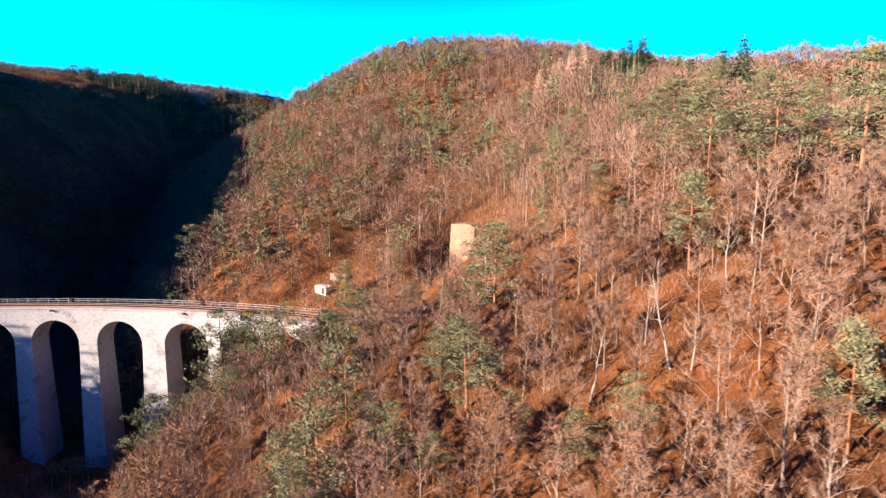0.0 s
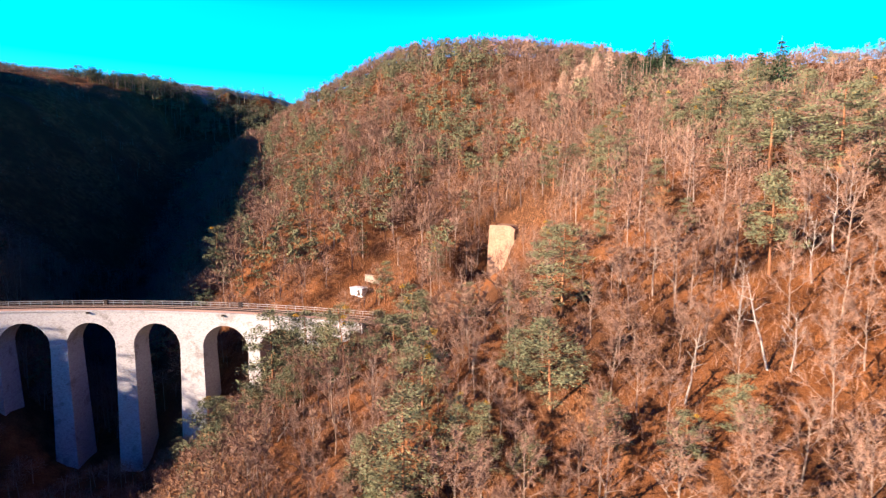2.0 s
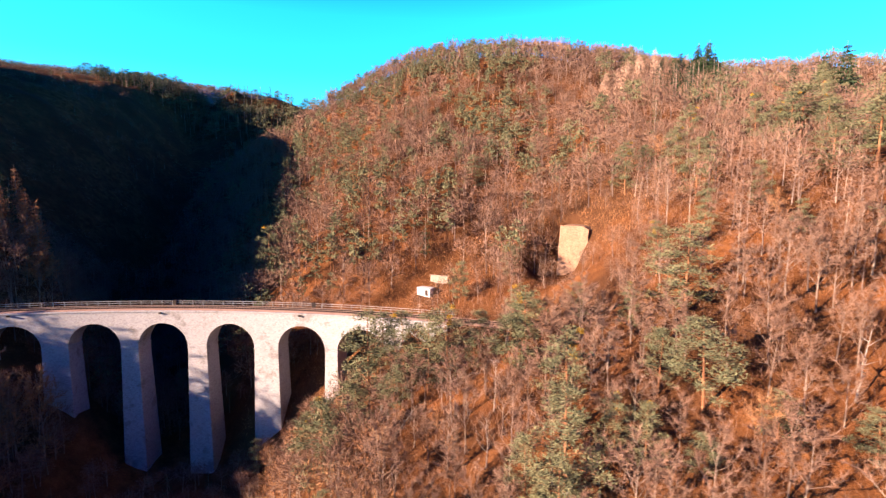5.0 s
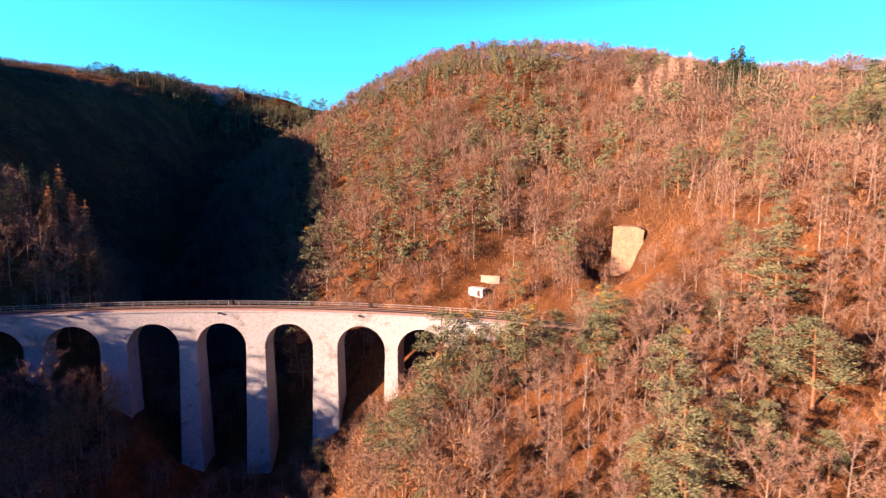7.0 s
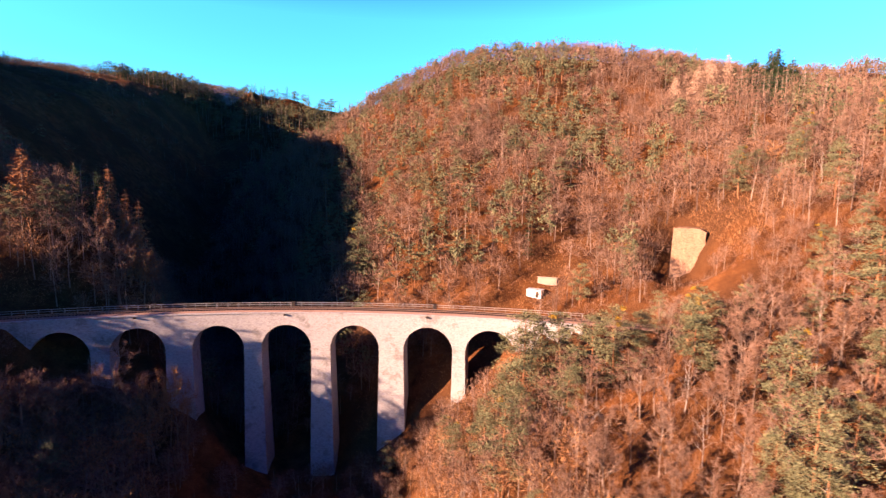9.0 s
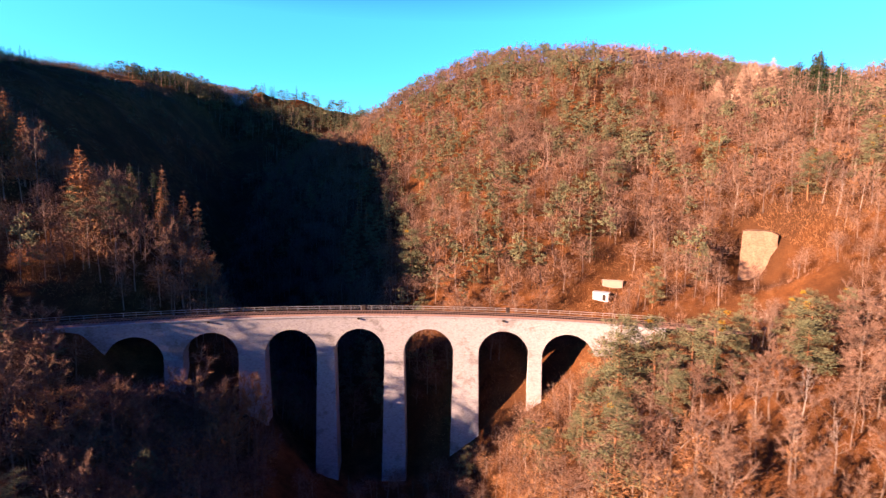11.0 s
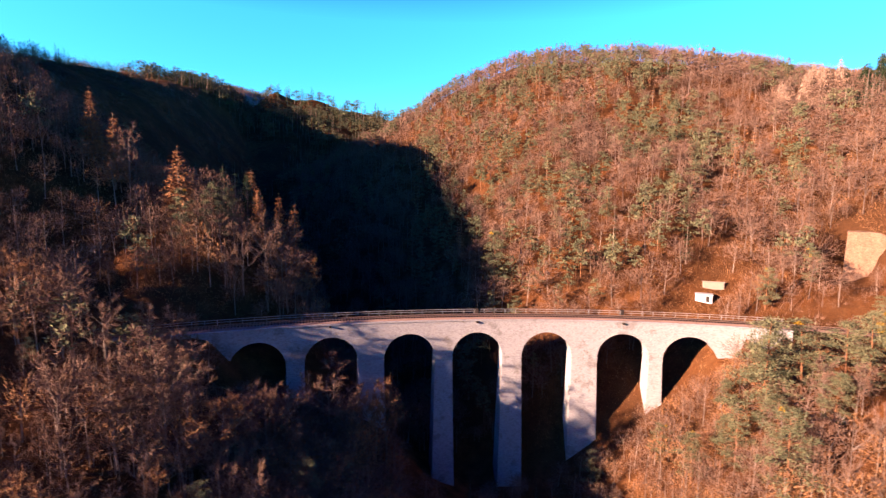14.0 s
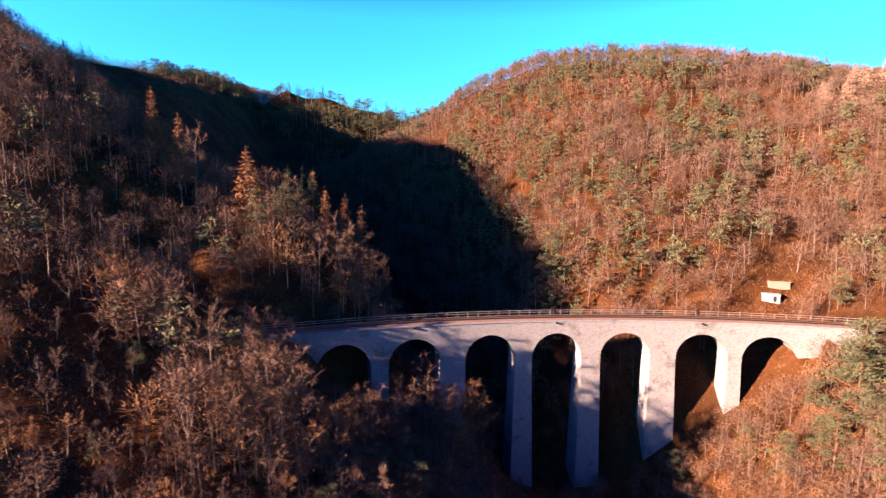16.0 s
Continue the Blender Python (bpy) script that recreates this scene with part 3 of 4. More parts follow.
def tree_thing(name, made, bark, leaf, crown_name, label, category):
    top = tagged(new(name), label, category, category + "s on the slopes")
    (wv, wt), (cv, ct) = made
    part_me("trunk", mesh_np("trunk", wv, wt, bark), top)
    part_me(crown_name, mesh_np(crown_name, cv, ct, leaf), top)
    return top


KINDS = {}


def kind(key, things):
    KINDS[key] = [t for t in things], [False] * len(things)


kind("pine", [tree_thing("pine_tree", pine_tree(s, 13, 62, True, lo), PINE_BARK, NEEDLES, "crown", "Scots pine with orange trunk and dull green needle clumps", "pine tree") for s, lo in ((1, 0.16), (2, 0.30), (3, 0.10), (4, 0.22), (5, 0.07))])
for k_, tree in enumerate(KINDS["pine"][0]):
    if k_ in (0, 2):
        r_ = np.random.default_rng(60 + k_)
        spots = np.array([[r_.normal(0, 0.5), r_.normal(0, 0.5) - 0.6, 13 * f_] for f_ in ((0.97, 0.84, 0.78) if k_ == 2 else (0.95,))])
        for spot in spots:
            cv, ct = tufts(spot[None], np.full(1, 0.42), 90, 0.8, r_, 0.0, 0.9, 1.6)
            part_me("yellowed_clump", mesh_np("yellowed_clump", cv, ct, YELLOW), tree, "orange-yellow withered needles")
kind("bare", [tree_thing("bare_tree", bare_tree(s, 12, 24, True, 0.03, 0.056), BARK, TWIGS, "crown", "leafless brown broadleaved tree with a haze of fine twigs", "tree") for s in (11, 12, 13, 14, 15, 16)])
kind("pale", [tree_thing("silver_tree", bare_tree(s, 12, 4, True, 0.06, 0.06), PALE_BARK, TWIGS, "crown", "leafless tree with a pale silvery trunk and sparse branches", "tree") for s in (21, 22, 23)])
kind("spruce", [tree_thing("spruce_tree", cone_tree(s, 15, 18, True, 0.21), BARK, SPRUCE, "crown", "dark green pointed spruce among bare trees", "spruce tree") for s in (31, 32)])
kind("larch", [tree_thing("larch_tree", cone_tree(s, 15, 14, True, 0.16), BARK, LARCH, "crown", "rust-orange pointed larch on the slope", "larch tree") for s in (41, 42)])
kind("faded", [tree_thing("larch_tree", cone_tree(s, 15, 14, True, 0.17), BARK, PALE_LARCH, "crown", "pale faded pointed larch on the crest", "larch tree") for s in (43, 44)])
kind("broad", [tree_thing("broad_tree", bare_tree(s, 12, 28, True, 0.07, 0.062, 1.35), BARK, TWIGS, "crown", "leafless broad-crowned tree with a rounded haze of twigs", "tree") for s in (51, 52, 53, 54)])
kind("oak", [tree_thing("oak_tree", bare_tree(s, 12, 30, True, 0.06, 0.07, 1.2), BARK, RUSTY, "crown", "broad tree that keeps its withered rust-brown leaves", "tree") for s in (56, 57)])
HEIGHT = {"broad": 12.0, "oak": 12.0, "faded": 15.0, "pine": 13.0, "bare": 12.0, "pale": 12.0, "spruce": 15.0, "larch": 15.0}
COUNT = {k: 0 for k in KINDS}


def plant(key, x, y, h, rng, spread_=1.0):
    things, used = KINDS[key]
    k = int(rng.integers(len(things)))
    s = h / HEIGHT[key]
    w = s * spread_
    m = pose(x, y, gz(x, y), rng.normal(0, 1.5), rng.normal(0, 1.5), rng.uniform(0, 360)) @ Matrix.Diagonal((w, w, s, 1))
    COUNT[key] += 1
    if not used[k]:
        used[k] = True
        things[k].matrix_basis = m
        return things[k]
    keep = things[k].scale.copy()
    things[k].scale = (1, 1, 1)
    t = copy_thing(things[k], m)
    things[k].scale = keep
    return t


rng = np.random.default_rng(7)
# trees that stand out: kind, x, y, height of the top, breadth
STANDING = [
    ("pine", 7.7, 74.8, 63.6, 1.55), ("pine", 2.9, 59.7, 53.2, 1.45), ("pine", -12.9, 64.5, 50.8, 1.15), ("pine", -14.9, 56.6, 45.6, 1.25),
    ("pine", -14.6, 82.0, 53.0, 1.1), ("pine", -27.4, 88.0, 48.6, 1.1), ("pine", -30.8, 89.2, 46.6, 1.2), ("pine", -35.2, 93.5, 45.8, 1.2),
    ("pine", -42.3, 94.5, 46.4, 1.25), ("pine", -39.8, 96.5, 44.6, 1.2), ("pine", -13.8, 100.2, 48.6, 1.1), ("pine", -17.9, 79.0, 49.2, 1.2),
    ("pine", -5.9, 85.6, 52.8, 1.1), ("pine", -8.3, 58.4, 44.2, 1.15), ("pine", -0.4, 64.9, 50.6, 1.2), ("pine", -16.7, 52.5, 39.6, 1.3),
    ("pine", -1.0, 51.7, 42.6, 1.4), ("pine", 7.3, 52.5, 44.6, 1.6), ("pine", 18.6, 47.7, 47.0, 1.6), ("pine", 13.0, 46.5, 44.5, 1.5), ("pine", -48.4, 79.4, 34.9, 1.3),
    ("pine", -44.0, 88.2, 33.6, 1.2), ("pine", 43.1, 83.5, 83.8, 1.75), ("pine", 49.7, 77.4, 84.2, 1.75), ("pine", 48.0, 108.6, 91.2, 1.6),
    ("pine", 39.0, 88.0, 80.0, 1.6), ("pine", 55.2, 129.2, 95.6, 1.5), ("pine", 27.6, 78.8, 60.4, 1.15), ("pine", 45.0, 98.0, 86.0, 1.5),
    ("pine", -81.6, 162.6, 56.8, 1.25), ("pine", -60.3, 164.5, 61.2, 1.3), ("pine", -46.0, 164.4, 65.3, 1.3), ("pine", -16.7, 165.4, 79.4, 1.4),
    ("pine", -46.2, 218.0, 95.4, 1.4), ("pine", -3.0, 202.0, 95.5, 1.3), ("pine", -156.0, 136.4, 70.6, 0.85), ("pine", -161.0, 132.0, 69.0, 0.75),
    ("pine", -153.2, 137.5, 69.2, 0.8), ("pine", 56.7, 70.0, 87.5, 1.6), ("pine", 61.0, 68.0, 88.0, 1.6), ("oak", -113.5, 107.0, 31.0, 0.9), ("pale", 25.7, 50.9, 56.5, 1.2), ("pale", 39.2, 63.8, 71.0, 1.3), ("pale", 34.0, 60.0, 66.0, 1.2),
    ("spruce", 73.1, 129.4, 105.6, 1.5), ("spruce", 70.2, 131.5, 103.0, 1.5), ("spruce", 62.5, 133.0, 101.0, 1.4), ("spruce", -151.5, 150.0, 73.4, 1.2),
    ("larch", -166.4, 142.0, 79.2, 1.9), ("larch", -152.1, 155.8, 74.8, 1.2), ("larch", -147.2, 144.0, 69.4, 1.2), ("larch", -143.0, 146.0, 67.6, 1.3),
    ("larch", -138.5, 143.5, 65.0, 1.3), ("larch", -195.4, 157.6, 96.0, 1.3), ("larch", -186.0, 150.0, 88.0, 1.3), ("bare", -181.0, 147.0, 85.0, 1.0), ("spruce", -158.0, 150.0, 75.0, 1.2),
    ("broad", -124.3, 105.3, 33.4, 1.5), ("broad", -121.0, 103.0, 30.0, 1.3), ("broad", -133.5, 91.8, 35.2, 1.4), ("broad", -137.5, 94.0, 34.0, 1.3), ("bare", -131.0, 96.0, 31.5, 1.3),
    ("oak", -117.0, 104.0, 28.0, 1.2), ("bare", -147.5, 98.0, 41.5, 1.3), ("broad", -147.0, 85.0, 42.0, 1.3), ("oak", -140.0, 88.0, 36.0, 1.3), ("broad", -152.0, 82.0, 44.0, 1.3),
    ("broad", -150.0, 92.0, 46.0, 1.2), ("bare", -155.0, 99.0, 48.5, 1.2), ("broad", -160.0, 96.0, 50.5, 1.1), ("broad", -168.0, 99.0, 54.5, 1.1),
    ("bare", -150.0, 101.0, 47.0, 1.2), ("broad", -158.0, 79.0, 46.0, 1.2), ("bare", -147.0, 128.0, 60.0, 1.2), ("broad", -143.0, 134.0, 60.0, 1.2),
    ("broad", -140.5, 138.0, 58.0, 1.3), ("broad", -138.0, 133.0, 54.0, 1.3), ("oak", -134.5, 137.0, 51.0, 1.2),
    ("spruce", 60.0, 179.0, 116.0, 1.5), ("spruce", 55.0, 183.0, 115.0, 1.5), ("spruce", 64.0, 173.0, 114.0, 1.5), ("spruce", 52.0, 187.0, 114.0, 1.5),
    ("faded", 37.0, 200.0, 113.0, 1.5), ("faded", 40.0, 191.0, 113.5, 1.5), ("faded", 43.0, 194.0, 116.0, 1.5), ("faded", 45.5, 189.0, 116.0, 1.5), ("faded", 47.5, 193.0, 118.5, 1.5),
    ("faded", 50.5, 188.0, 119.0, 1.5), ("faded", 48.5, 198.0, 119.5, 1.5), ("faded", 35.5, 196.0, 111.5, 1.5), ("faded", 42.0, 202.0, 115.0, 1.5),
    ("spruce", 57.5, 185.0, 117.0, 1.5), ("spruce", 66.0, 188.0, 121.0, 1.5), ("spruce", 71.0, 192.0, 122.0, 1.5), ("spruce", 74.5, 195.0, 124.0, 1.5),
]
TAKEN = []
for key, x, y, z, broad in STANDING:
    h = min(23.0, max(6.0, z - gz(x, y)))
    plant(key, x, y, h, rng, broad * (0.8 if h > 16 else 1.0))
    TAKEN.append((x, y))
TAKEN = np.array(TAKEN)


def clear_of(x, y):
    """Where trees may stand: off the line, the rock, the hut and the open patch below them."""
    a = np.arctan2(x - MID_X, y - CENTRE_Y)
    s, off = a * RADIUS, np.hypot(x - MID_X, y - CENTRE_Y) - RADIUS
    ok = ~((s < 100) & (s > -78) & (off > -4.5) & (off < WIDTH + 4.5) & (y > 0))
    for cx, cy, r in ((6, 127, 6.5), (4, 118, 8), (-31, 131, 6), (-38, 128.5, 6), (-46, 126, 4), (-27, 136, 5), (-22, 130, 5), (-3, 121, 6), (7, 118, 9)):
        ok &= np.hypot(x - cx, y - cy) > r
    return ok


def scatter(x0, x1, y0, y1, step, jitter=0.48):
    xs, ys = np.meshgrid(np.arange(x0, x1, step), np.arange(y0, y1, step))
    x = xs.ravel() + rng.uniform(-jitter, jitter, xs.size) * step
    y = ys.ravel() + rng.uniform(-jitter, jitter, xs.size) * step
    keep = clear_of(x, y)
    return x[keep], y[keep]


def patchy(x, y, size, seed):
    return np.array([noise.noise(Vector((a / size + seed, b / size, 0.3))) for a, b in zip(x, y)])


def pine_share(x, y):
    p = np.full(len(x), 0.10)
    near = (x > -50) & (x < 14) & (y < 112)
    p = np.where(near, np.where(y > 95, 0.06, 0.07), p)
    p = np.where((y > 140) & (x > -130) & (x < 15), 0.48, p)
    p = np.where((y > 95) & (y < 150) & (x > 20), 0.16, p)
    p = np.where(x < -105, 0.06, p)
    return p


# near slopes: each tree a thing of its own, up to a few hundred of a kind
x, y = scatter(-86, 112, 27, 128, 4.0)
far_from = np.min(np.hypot(x[:, None] - TAKEN[:, 0], y[:, None] - TAKEN[:, 1]), axis=1) > 3.2
seen = ((x > -62) | (y > 84)) & (np.abs(x + 10) < 30 + 1.0 * y) & (x < 22 + 0.92 * y)
x, y = x[far_from & seen], y[far_from & seen]
REST = []
order = np.argsort(np.hypot(x + 10, y))
share = pine_share(x, y) + 0.15 * patchy(x, y, 14, 9.0)
for i in order:
    u = rng.random()
    below_rock = -8 < x[i] < 16 and y[i] > 88
    open_slope = x[i] > 8 and y[i] < 110
    if u < share[i]:
        key, h = "pine", rng.uniform(8, 14)
    elif u < share[i] + 0.045:
        key, h = "pale", rng.uniform(7, 10)
    elif u > 0.94:
        key, h = "oak", rng.uniform(5, 9)
    elif u > 0.60:
        key, h = "broad", rng.uniform(6.5, 11.5)
    else:
        key, h = "bare", rng.uniform(7, 12)
    if x[i] < -56:
        key, h = ("pine" if rng.random() < 0.06 else "bare"), rng.uniform(4.5, 8.5)
        if gz(x[i], y[i]) < 9 and rng.random() < 0.6:
            continue
    if below_rock:
        key, h = "bare", rng.uniform(4.5, 7)
    if open_slope and rng.random() < 0.12:
        continue
    if COUNT[key] < {"bare": 190, "broad": 120, "oak": 40}.get(key, 125):
        plant(key, x[i], y[i], h, rng, rng.uniform(0.85, 1.2))
    else:
        REST.append((x[i], y[i], h, key))
# the shoulder across the valley
x, y = scatter(-215, -104, 62, 172, 4.8)
for i in np.argsort(np.hypot(x + 120, y)):
    h = rng.uniform(6, 14)
    low = gz(x[i], y[i]) < 12
    if rng.random() < (0.8 if low else 0.08):
        continue
    h = min(h, 9) if low else h
    h = min(h, 7.5) if x[i] < -140 and y[i] < 98 else h
    h = min(h, max(3.0, 29.0 - gz(x[i], y[i]))) if x[i] > -147 and 92 < y[i] < 122 else h
    h = min(h, 4.5 + rng.random()) if x[i] < -162 and y[i] < 100 else h
    u = rng.random()
    key = "pine" if u < 0.05 else "larch" if u < 0.07 else "pale" if u < 0.13 else "oak" if u < 0.25 else "broad" if u < 0.65 else "bare"
    if np.hypot(x[i] + 140, y[i]) < 112 and COUNT[key] < 260:
        plant(key, x[i], y[i], h, rng, rng.uniform(0.85, 1.2))
    else:
        REST.append((x[i], y[i], h, key))

# the far woods, joined


def far_patterns(key):
    out_ = []
    for s in range(5):
        if key == "bare":
            made = hazy_tree(100 + s, 12, 95, 0.29, 3)
        elif key == "pine":
            made = pine_tree(120 + s, 13, 15, False, 0.30)
        else:
            made = cone_tree(140 + s, 15, 5, False, 0.17)
        out_.append(made)
    return out_


FAR = {"fine": [hazy_tree(180 + s, 12, 285, 0.13) for s in range(5)], "bare": far_patterns("bare"), "pine": far_patterns("pine"), "spruce": far_patterns("spruce")}
FAR["larch"] = FAR["spruce"]
POOL = {}


def add_far(key, x, y, h, wide=1.0, keep=1.0, stems=True):
    key = {"pale": "bare", "broad": "mid", "oak": "rusty"}.get(key, key)
    wood, crown = FAR[key][int(rng.integers(5))]
    s = h / HEIGHT[key]
    a = rng.uniform(0, 6.283)
    ca, sa = math.cos(a), math.sin(a)
    base = np.array([x, y, gz(x, y) - (0 if stems else 0.14 * h)])
    for name, (v, t) in (("wood", wood), ("crown", crown)):
        if name == "wood" and not stems:
            continue
        if name == "crown" and keep < 1:
            k = int(len(t) * keep)
            pick = rng.permutation(len(t))[:k]
            v = v.reshape(-1, 3, 3)[pick].reshape(-1, 3)
            t = np.arange(len(v)).reshape(-1, 3)
        w = np.empty_like(v)
        w[:, 0] = (v[:, 0] * ca - v[:, 1] * sa) * s * wide
        w[:, 1] = (v[:, 0] * sa + v[:, 1] * ca) * s * wide
        w[:, 2] = v[:, 2] * s
        vs, ts, n = POOL.setdefault((key, name), ([], [], [0]))
        vs.append(w + base)
        ts.append(t + n[0])
        n[0] += len(w)


FAR["mid"] = [hazy_tree(160 + s, 12, 340, 0.115, 5, 0.65) for s in range(5)]
FAR["rusty"] = [hazy_tree(190 + s, 12, 340, 0.125, 5, 0.6) for s in range(5)]
HEIGHT["rusty"] = HEIGHT["mid"] = HEIGHT["fine"] = 12.0
for x_, y_, h_, key in REST:
    add_far("mid" if key in ("bare", "pale") else key, x_, y_, h_)
# the hill behind
x, y = scatter(-175, 290, 128, 372, 4.8)
share = pine_share(x, y) + 0.75 * patchy(x, y, 26, 5.0)
gl = patchy(x, y, 30, 12.0)
keep = (x > -60 - 0.9 * y + 60) & (x < 22 + 0.92 * y) & ((x < 110) | (rng.random(len(x)) < 0.45))
for i in np.nonzero(keep)[0]:
    u = rng.random()
    if ((x[i] - 52) / 11) ** 2 + ((y[i] - 165) / 10) ** 2 < 1:
        add_far("spruce", x[i], y[i], rng.uniform(10, 15), 1.3)
        continue
    if u < share[i]:
        add_far("pine", x[i], y[i], rng.uniform(7, 12))
    elif gl[i] > 0.48 and u > 0.5:
        add_far("larch", x[i], y[i], rng.uniform(9, 14))
    elif u > 0.985:
        add_far("spruce", x[i], y[i], rng.uniform(10, 15))
    else:
        add_far("fine" if y[i] < 235 and x[i] < 100 else "bare", x[i], y[i], rng.uniform(7, 12), 1.3 if x[i] < 110 else 1.7)
# a stand of spruces along the crest
for i in range(22):
    x_, y_ = rng.uniform(46, 80), rng.uniform(135, 190)
    add_far("spruce", x_, y_, rng.uniform(8, 13), 1.5)
# unseen woods under the camera's way, added to cut light bounced onto the viaduct
x, y = scatter(-150, 90, -70, 34, 9.0)
for a, b in zip(x, y):
    add_far("pine" if rng.random() < 0.3 else "bare", a, b, rng.uniform(6, 10), 1.3, 0.3)
# thick growth beside the viaduct's foot
x, y = scatter(-80, -36, 52, 114, 3.7)
for a, b in zip(x, y):
    g_ = gz(a, b)
    if g_ > 5:
        add_far("rusty" if rng.random() < 0.5 else "mid", a, b, min(rng.uniform(5.5, 10.5), 4 + g_ * 0.5), 1.15)
# thick growth at the near edge of the shoulder
x, y = scatter(-180, -128, 56, 78, 4.2)
for a, b in zip(x, y):
    add_far("rusty" if rng.random() < 0.4 else "mid", a, b, rng.uniform(4, 8), 1.25)
# the canopy before the first arches, whose tops catch the sun
x, y = scatter(-164, -112, 82, 109, 3.7)
for a, b in zip(x, y):
    h_ = 32.0 + 0.5 * max(0.0, -140 - a) - gz(a, b)
    if h_ > 3:
        add_far("rusty" if rng.random() < 0.3 else "mid", a, b, min(h_, 13.0) * rng.uniform(0.75, 1.0), 1.2)
# a low storey added beneath it, to close its shade on the piers
x, y = scatter(-158, -112, 82, 112, 3.4)
for a, b in zip(x, y):
    add_far("mid", a, b, rng.uniform(3.5, 6.0) if gz(a, b) < 26 else 3.0, 1.7)
# close growth above the viaduct's left end
x, y = scatter(-178, -146, 98, 115, 3.2)
for a, b in zip(x, y):
    add_far("pine" if rng.random() < 0.15 else ("rusty" if rng.random() < 0.3 else "mid"), a, b, rng.uniform(9, 14.5), 1.2)
# brush over the slope behind the rock
x, y = scatter(-12, 34, 133, 160, 3.6)
for a, b in zip(x, y):
    add_far("rusty" if rng.random() < 0.45 else "fine", a, b, rng.uniform(3, 7), 1.2, 0.6)
# orange larches near the hilltop
for i in range(16):
    add_far("larch", rng.uniform(-50, 4), rng.uniform(292, 306), rng.uniform(10, 14), 1.3)
# trees along the brow of the mountain
for i in range(80):
    y_ = rng.uniform(180, 330)
    x_ = np.interp(y_, [180, 210, 310, 330], [-246, -272, -303, -308]) + rng.uniform(-9, 9)
    add_far(("spruce", "larch", "bare")[int(rng.integers(3))], x_, y_, rng.uniform(7, 11), 1.3)
# woods that climb from the shoulder to the brow
x, y = scatter(-262, -196, 146, 206, 5.0)
for a, b in zip(x, y):
    add_far("larch" if rng.random() < 0.12 else "spruce" if rng.random() < 0.12 else "mid", a, b, rng.uniform(8, 12), 1.2)
# dark conifers added behind the shoulder's brow, to cast shade on the hill
for i in range(26):
    x_, y_ = rng.uniform(-170, -147), rng.uniform(143, 166)
    add_far("spruce", x_, y_, min(15.0, max(7.0, rng.uniform(72, 76) - gz(x_, y_))), 1.2)
# more trees added higher up, which lengthen this shade
x, y = scatter(-232, -206, 128, 152, 3.6)
for a, b in zip(x, y):
    add_far("mid", a, b, rng.uniform(6, 9), 1.2)
# growth added on the floor of the ravine, to darken the ground there
x, y = scatter(-132, -66, 76, 140, 4.4)
for a, b in zip(x, y):
    if gz(a, b) < 14:
        add_far("mid" if rng.random() < 0.7 else "spruce", a, b, rng.uniform(4, 7), 1.4)
# close growth on the shoulder's brow
x, y = scatter(-176, -134, 128, 166, 6.4)
for a, b in zip(x, y):
    add_far("mid", a, b, rng.uniform(7, 12), 1.0)
# the shaded slopes across, with spruces to deepen their dark, and unseen woods sunward
for x0, x1, y0, y1, step in ((-300, -160, -60, 62, 8.0), (-330, -215, 62, 172, 7.0), (-420, -150, 172, 480, 8.5)):
    x, y = scatter(x0, x1, y0, y1, step)
    for a, b in zip(x, y):
        add_far("spruce" if rng.random() < 0.6 and y1 > 100 else ("pine" if rng.random() < 0.1 else "bare"), a, b, rng.uniform(4, 6.5) if y1 < 100 else rng.uniform(6, 10), 1.6, 0.2, False)
# the sunlit plateau beyond the rim: pale woods with dark clusters of spruces
x, y = scatter(-760, -160, 480, 1000, 14.0)
dark = patchy(x, y, 55, 21.0)
for a, b, d_ in zip(x, y, dark):
    if -1.0 * b < a < -0.30 * b + 40:
        if d_ > 0.22:
            add_far("spruce", a, b, rng.uniform(6, 10), 1.8, 0.6, False)
        elif d_ > -0.35:
            add_far("bare", a, b, rng.uniform(6, 10), 2.6, 0.75, False)
# scattered spruces on the rim itself
for i in range(70):
    x_ = rng.uniform(-400, -200)
    add_far("spruce" if rng.random() < 0.7 else "bare", x_, 346 + 0.25 * (-292 - x_) + rng.uniform(-10, 60), rng.uniform(5, 8), 1.5, 0.7)
# dark woods on the ridge that closes the valley
x, y = scatter(-345, -60, 478, 612, 8.4)
for a, b in zip(x, y):
    add_far("spruce" if rng.random() < 0.7 else "pine", a, b, rng.uniform(10, 15), 2.0)
# the saddle behind the hill
x, y = scatter(-200, -80, 372, 490, 6.2)
for a, b in zip(x, y):
    add_far("spruce" if rng.random() < 0.85 else "pine", a, b, rng.uniform(9, 13), 2.0)
for (key, name), (vs, ts, n) in POOL.items():
    mat = {"wood": PINE_BARK if key == "pine" else BARK, "crown": {"bare": TWIGS, "mid": TWIGS, "rusty": RUSTY, "fine": TWIGS, "pine": NEEDLES, "spruce": SPRUCE, "larch": LARCH}[key]}[name]
    words = {"rusty": "trees and brush that keep their withered rust-brown leaves", "fine": "hazy leafless brown woodland on the hill behind the viaduct", "mid": "leafless brown trees standing close on the slopes", "bare": "bare brown woodland on the far hillsides", "pine": "dull green pines scattered over the far hillsides", "spruce": "dark spruces on the far hillsides", "larch": "rusty larches on the far hillsides"}[key]
    tagged(new(f"{key}_wood_{'stems' if name == 'wood' else 'crowns'}", mesh_np("wood", np.concatenate(vs), np.concatenate(ts), mat)), words, "woodland", kind="stuff")

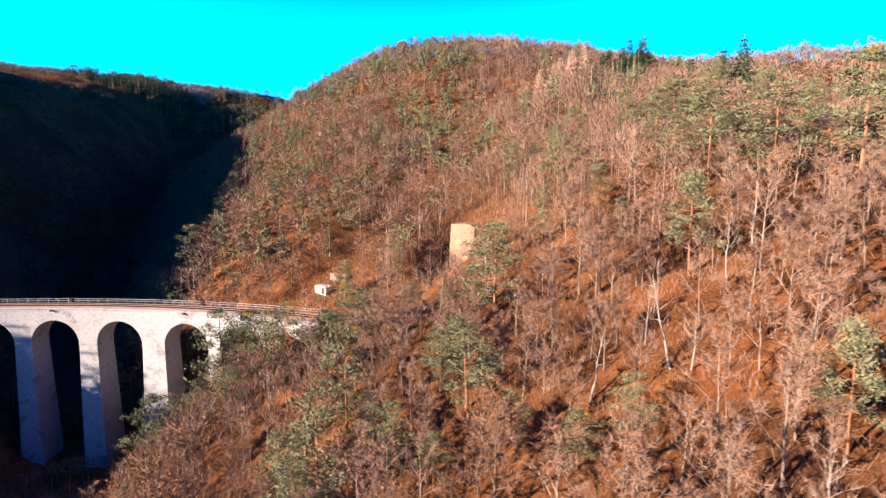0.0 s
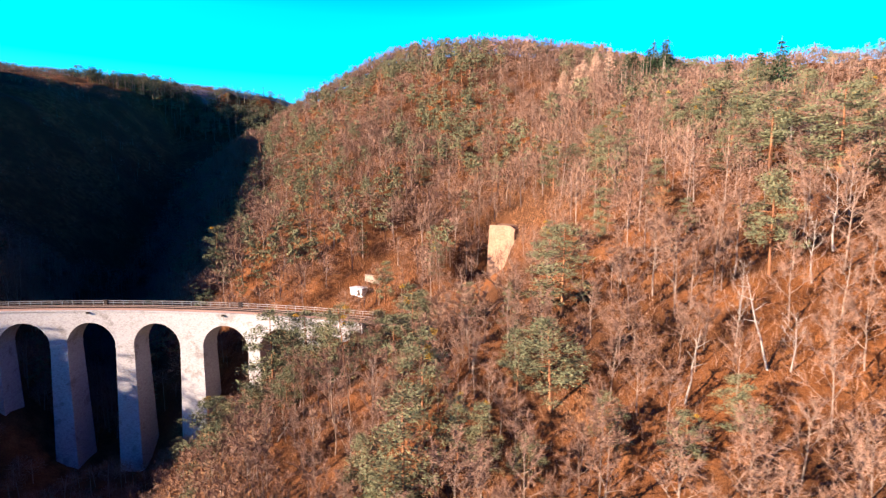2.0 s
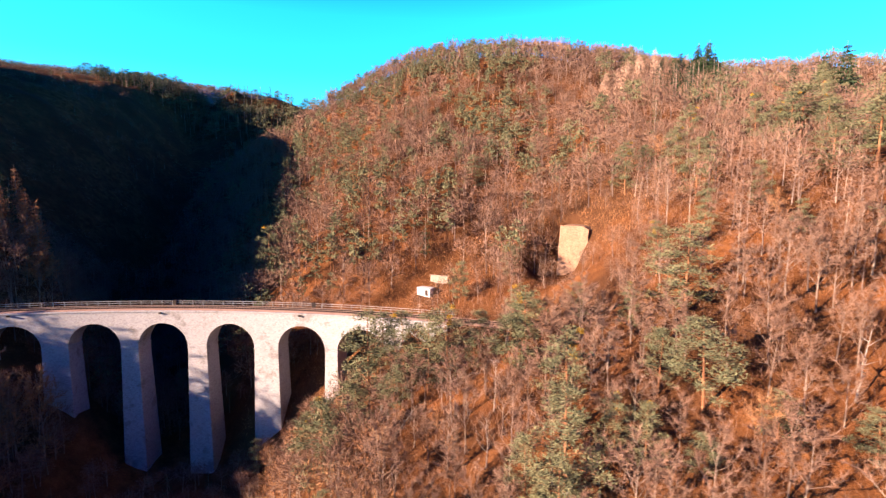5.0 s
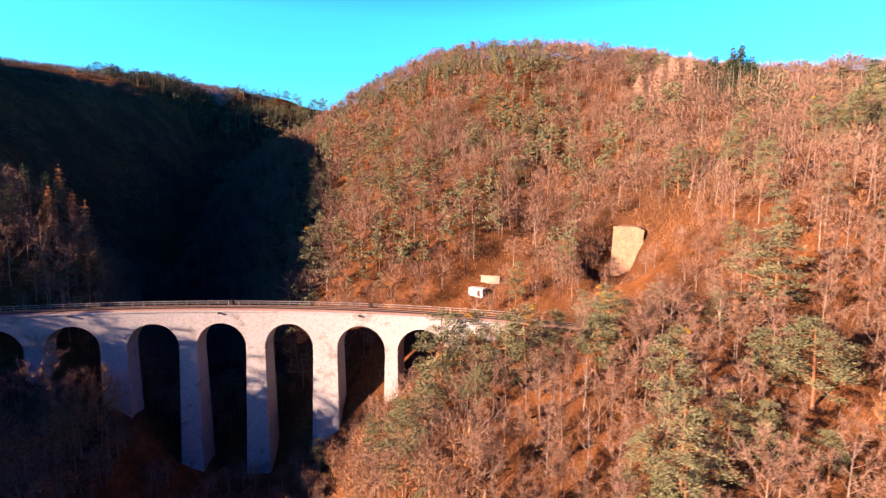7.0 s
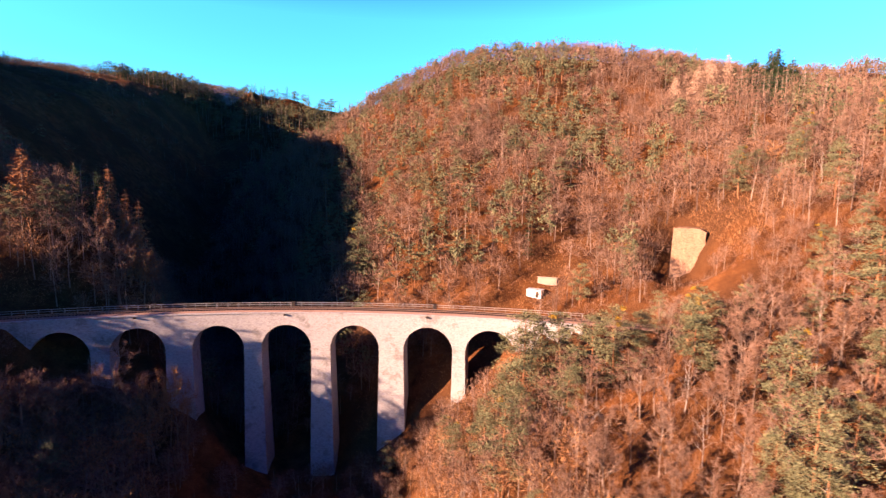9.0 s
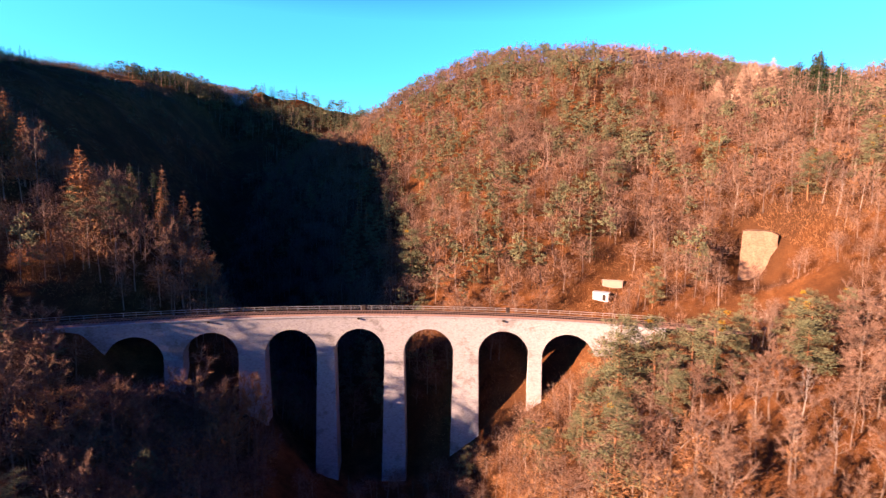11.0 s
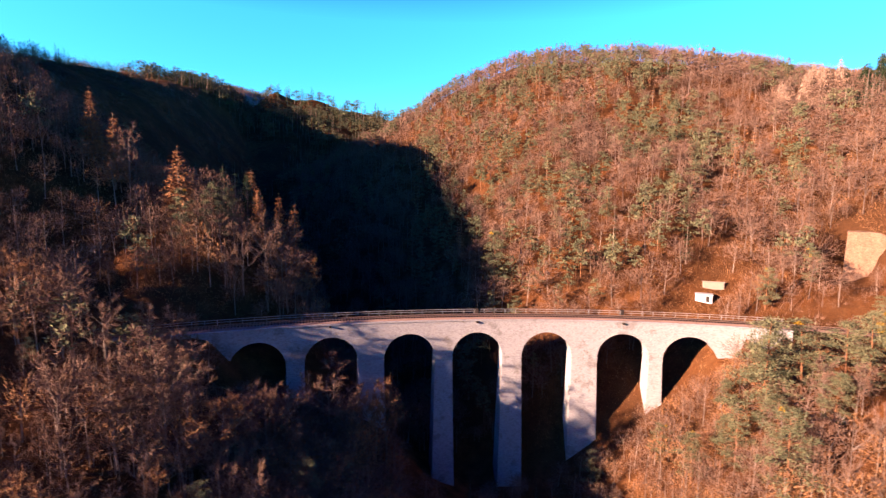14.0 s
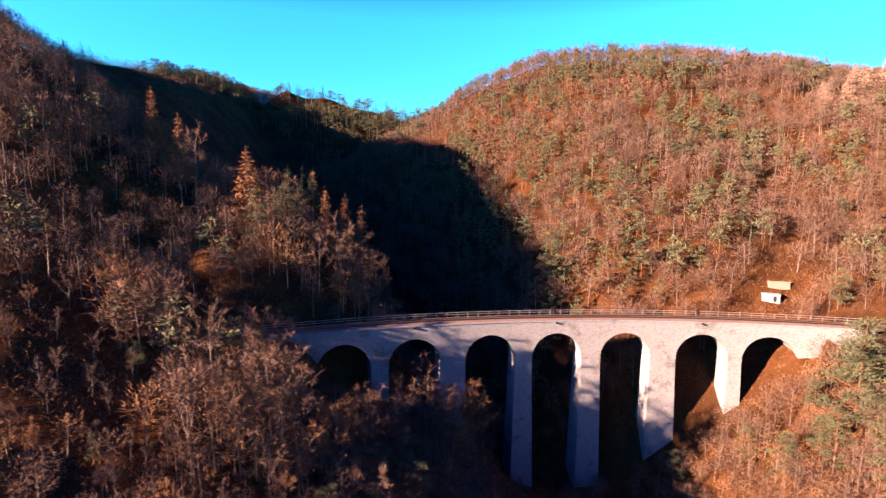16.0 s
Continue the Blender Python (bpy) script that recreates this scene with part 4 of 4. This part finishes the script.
# low brush and saplings on the near slopes
k = 62000
bx, by = rng.uniform(-80, 72, k), rng.uniform(36, 150, k)
ok = clear_of(bx, by) & (bx < 20 + 0.75 * by)
bx, by = bx[ok], by[ok]
st = np.stack([bx, by, ground_z(bx, by) - 0.05], 1)
wy = unit(rng.normal(0, 0.45, st.shape) + np.array([0, 0, 1.0]))
v, t = slivers(st, wy, rng.uniform(0.5, 2.6, len(st)), rng.uniform(0.03, 0.07, len(st)), rng)
tagged(new("undergrowth", mesh_np("undergrowth", v, t, TWIGS)), "thin leafless saplings and brush over the leaf litter", "undergrowth", kind="stuff")


# withered brush over the shoulder
k = 60000
bx, by = rng.uniform(-215, -104, k), rng.uniform(54, 165, k)
ok = clear_of(bx, by)
bx, by = bx[ok], by[ok]
bz = ground_z(bx, by)
keep = bz > 10
st = np.stack([bx, by, bz - 0.05], 1)[keep]
wy = unit(rng.normal(0, 0.6, st.shape) + np.array([0, 0, 0.8]))
v, t = slivers(st, wy, rng.uniform(0.4, 1.4, len(st)), rng.uniform(0.05, 0.12, len(st)), rng)
tagged(new("brush", mesh_np("brush", v, t, RUSTY)), "rust-brown withered brush and saplings over the slope", "undergrowth", kind="stuff")


# low growth on the slope under the last arches and above the rock
for x0, x1, y0, y1, k in ((-78, -40, 108, 134, 3500), (-14, 34, 134, 166, 9000), (8, 30, 108, 134, 5000), (-44, -12, 126, 144, 3500), (-50, -36, 99, 113, 1800)):
    bx, by = rng.uniform(x0, x1, k), rng.uniform(y0, y1, k)
    st = np.stack([bx, by, ground_z(bx, by) - 0.05], 1)
    st = st[st[:, 2] < DECK - 4] if x1 < -30 else st
    wy = unit(rng.normal(0, 0.6, st.shape) + np.array([0, 0, 0.8]))
    v, t = slivers(st, wy, rng.uniform(0.4, 1.5, len(st)), rng.uniform(0.04, 0.11, len(st)), rng)
    tagged(new("brush", mesh_np("brush", v, t, RUSTY)), "low rust-brown withered growth over fallen leaves", "undergrowth", kind="stuff")


# ---- pale fallen and dead trunks on the near slope ----
def build_fallen(x, y, length, slant, turn):
    top = tagged(new("fallen_trunk"), "pale bare fallen trunk leaning down the slope", "dead tree", "dead trunks on the slope")
    top.matrix_basis = pose(x, y, gz(x, y) + 0.1, slant, 0, turn)
    r = np.random.default_rng(int(abs(x * 10)))
    zs = np.linspace(-0.5, length, 7)
    pts = [(r.normal(0, 0.08), r.normal(0, 0.08), z) for z in zs]
    v, t_ = tube(pts, [0.13 * (1 - 0.8 * k / 6) for k in range(7)], 6)
    part_me("trunk", mesh_np("trunk", v, t_, PALE_BARK), top)
    for k in range(7):
        z = length * r.uniform(0.3, 0.95)
        a = r.uniform(0, 6.283)
        v, t_ = limb((0, 0, z), (math.cos(a) * 1.3, math.sin(a) * 1.3, z + r.uniform(0.3, 1.2)), 0.05, 0.01, 4)
        part_me("branch", mesh_np("branch", v, t_, PALE_BARK), top)
    return top


for place in ((-37.0, 80.0, 9.0, 35, 60), (-39.0, 82.0, 7.0, 12, 20), (16.0, 53.0, 8.0, 10, 100), (24.0, 52.0, 10.0, 18, 200), (-12.0, 52.0, 7.0, 50, 240)):
    build_fallen(*place)
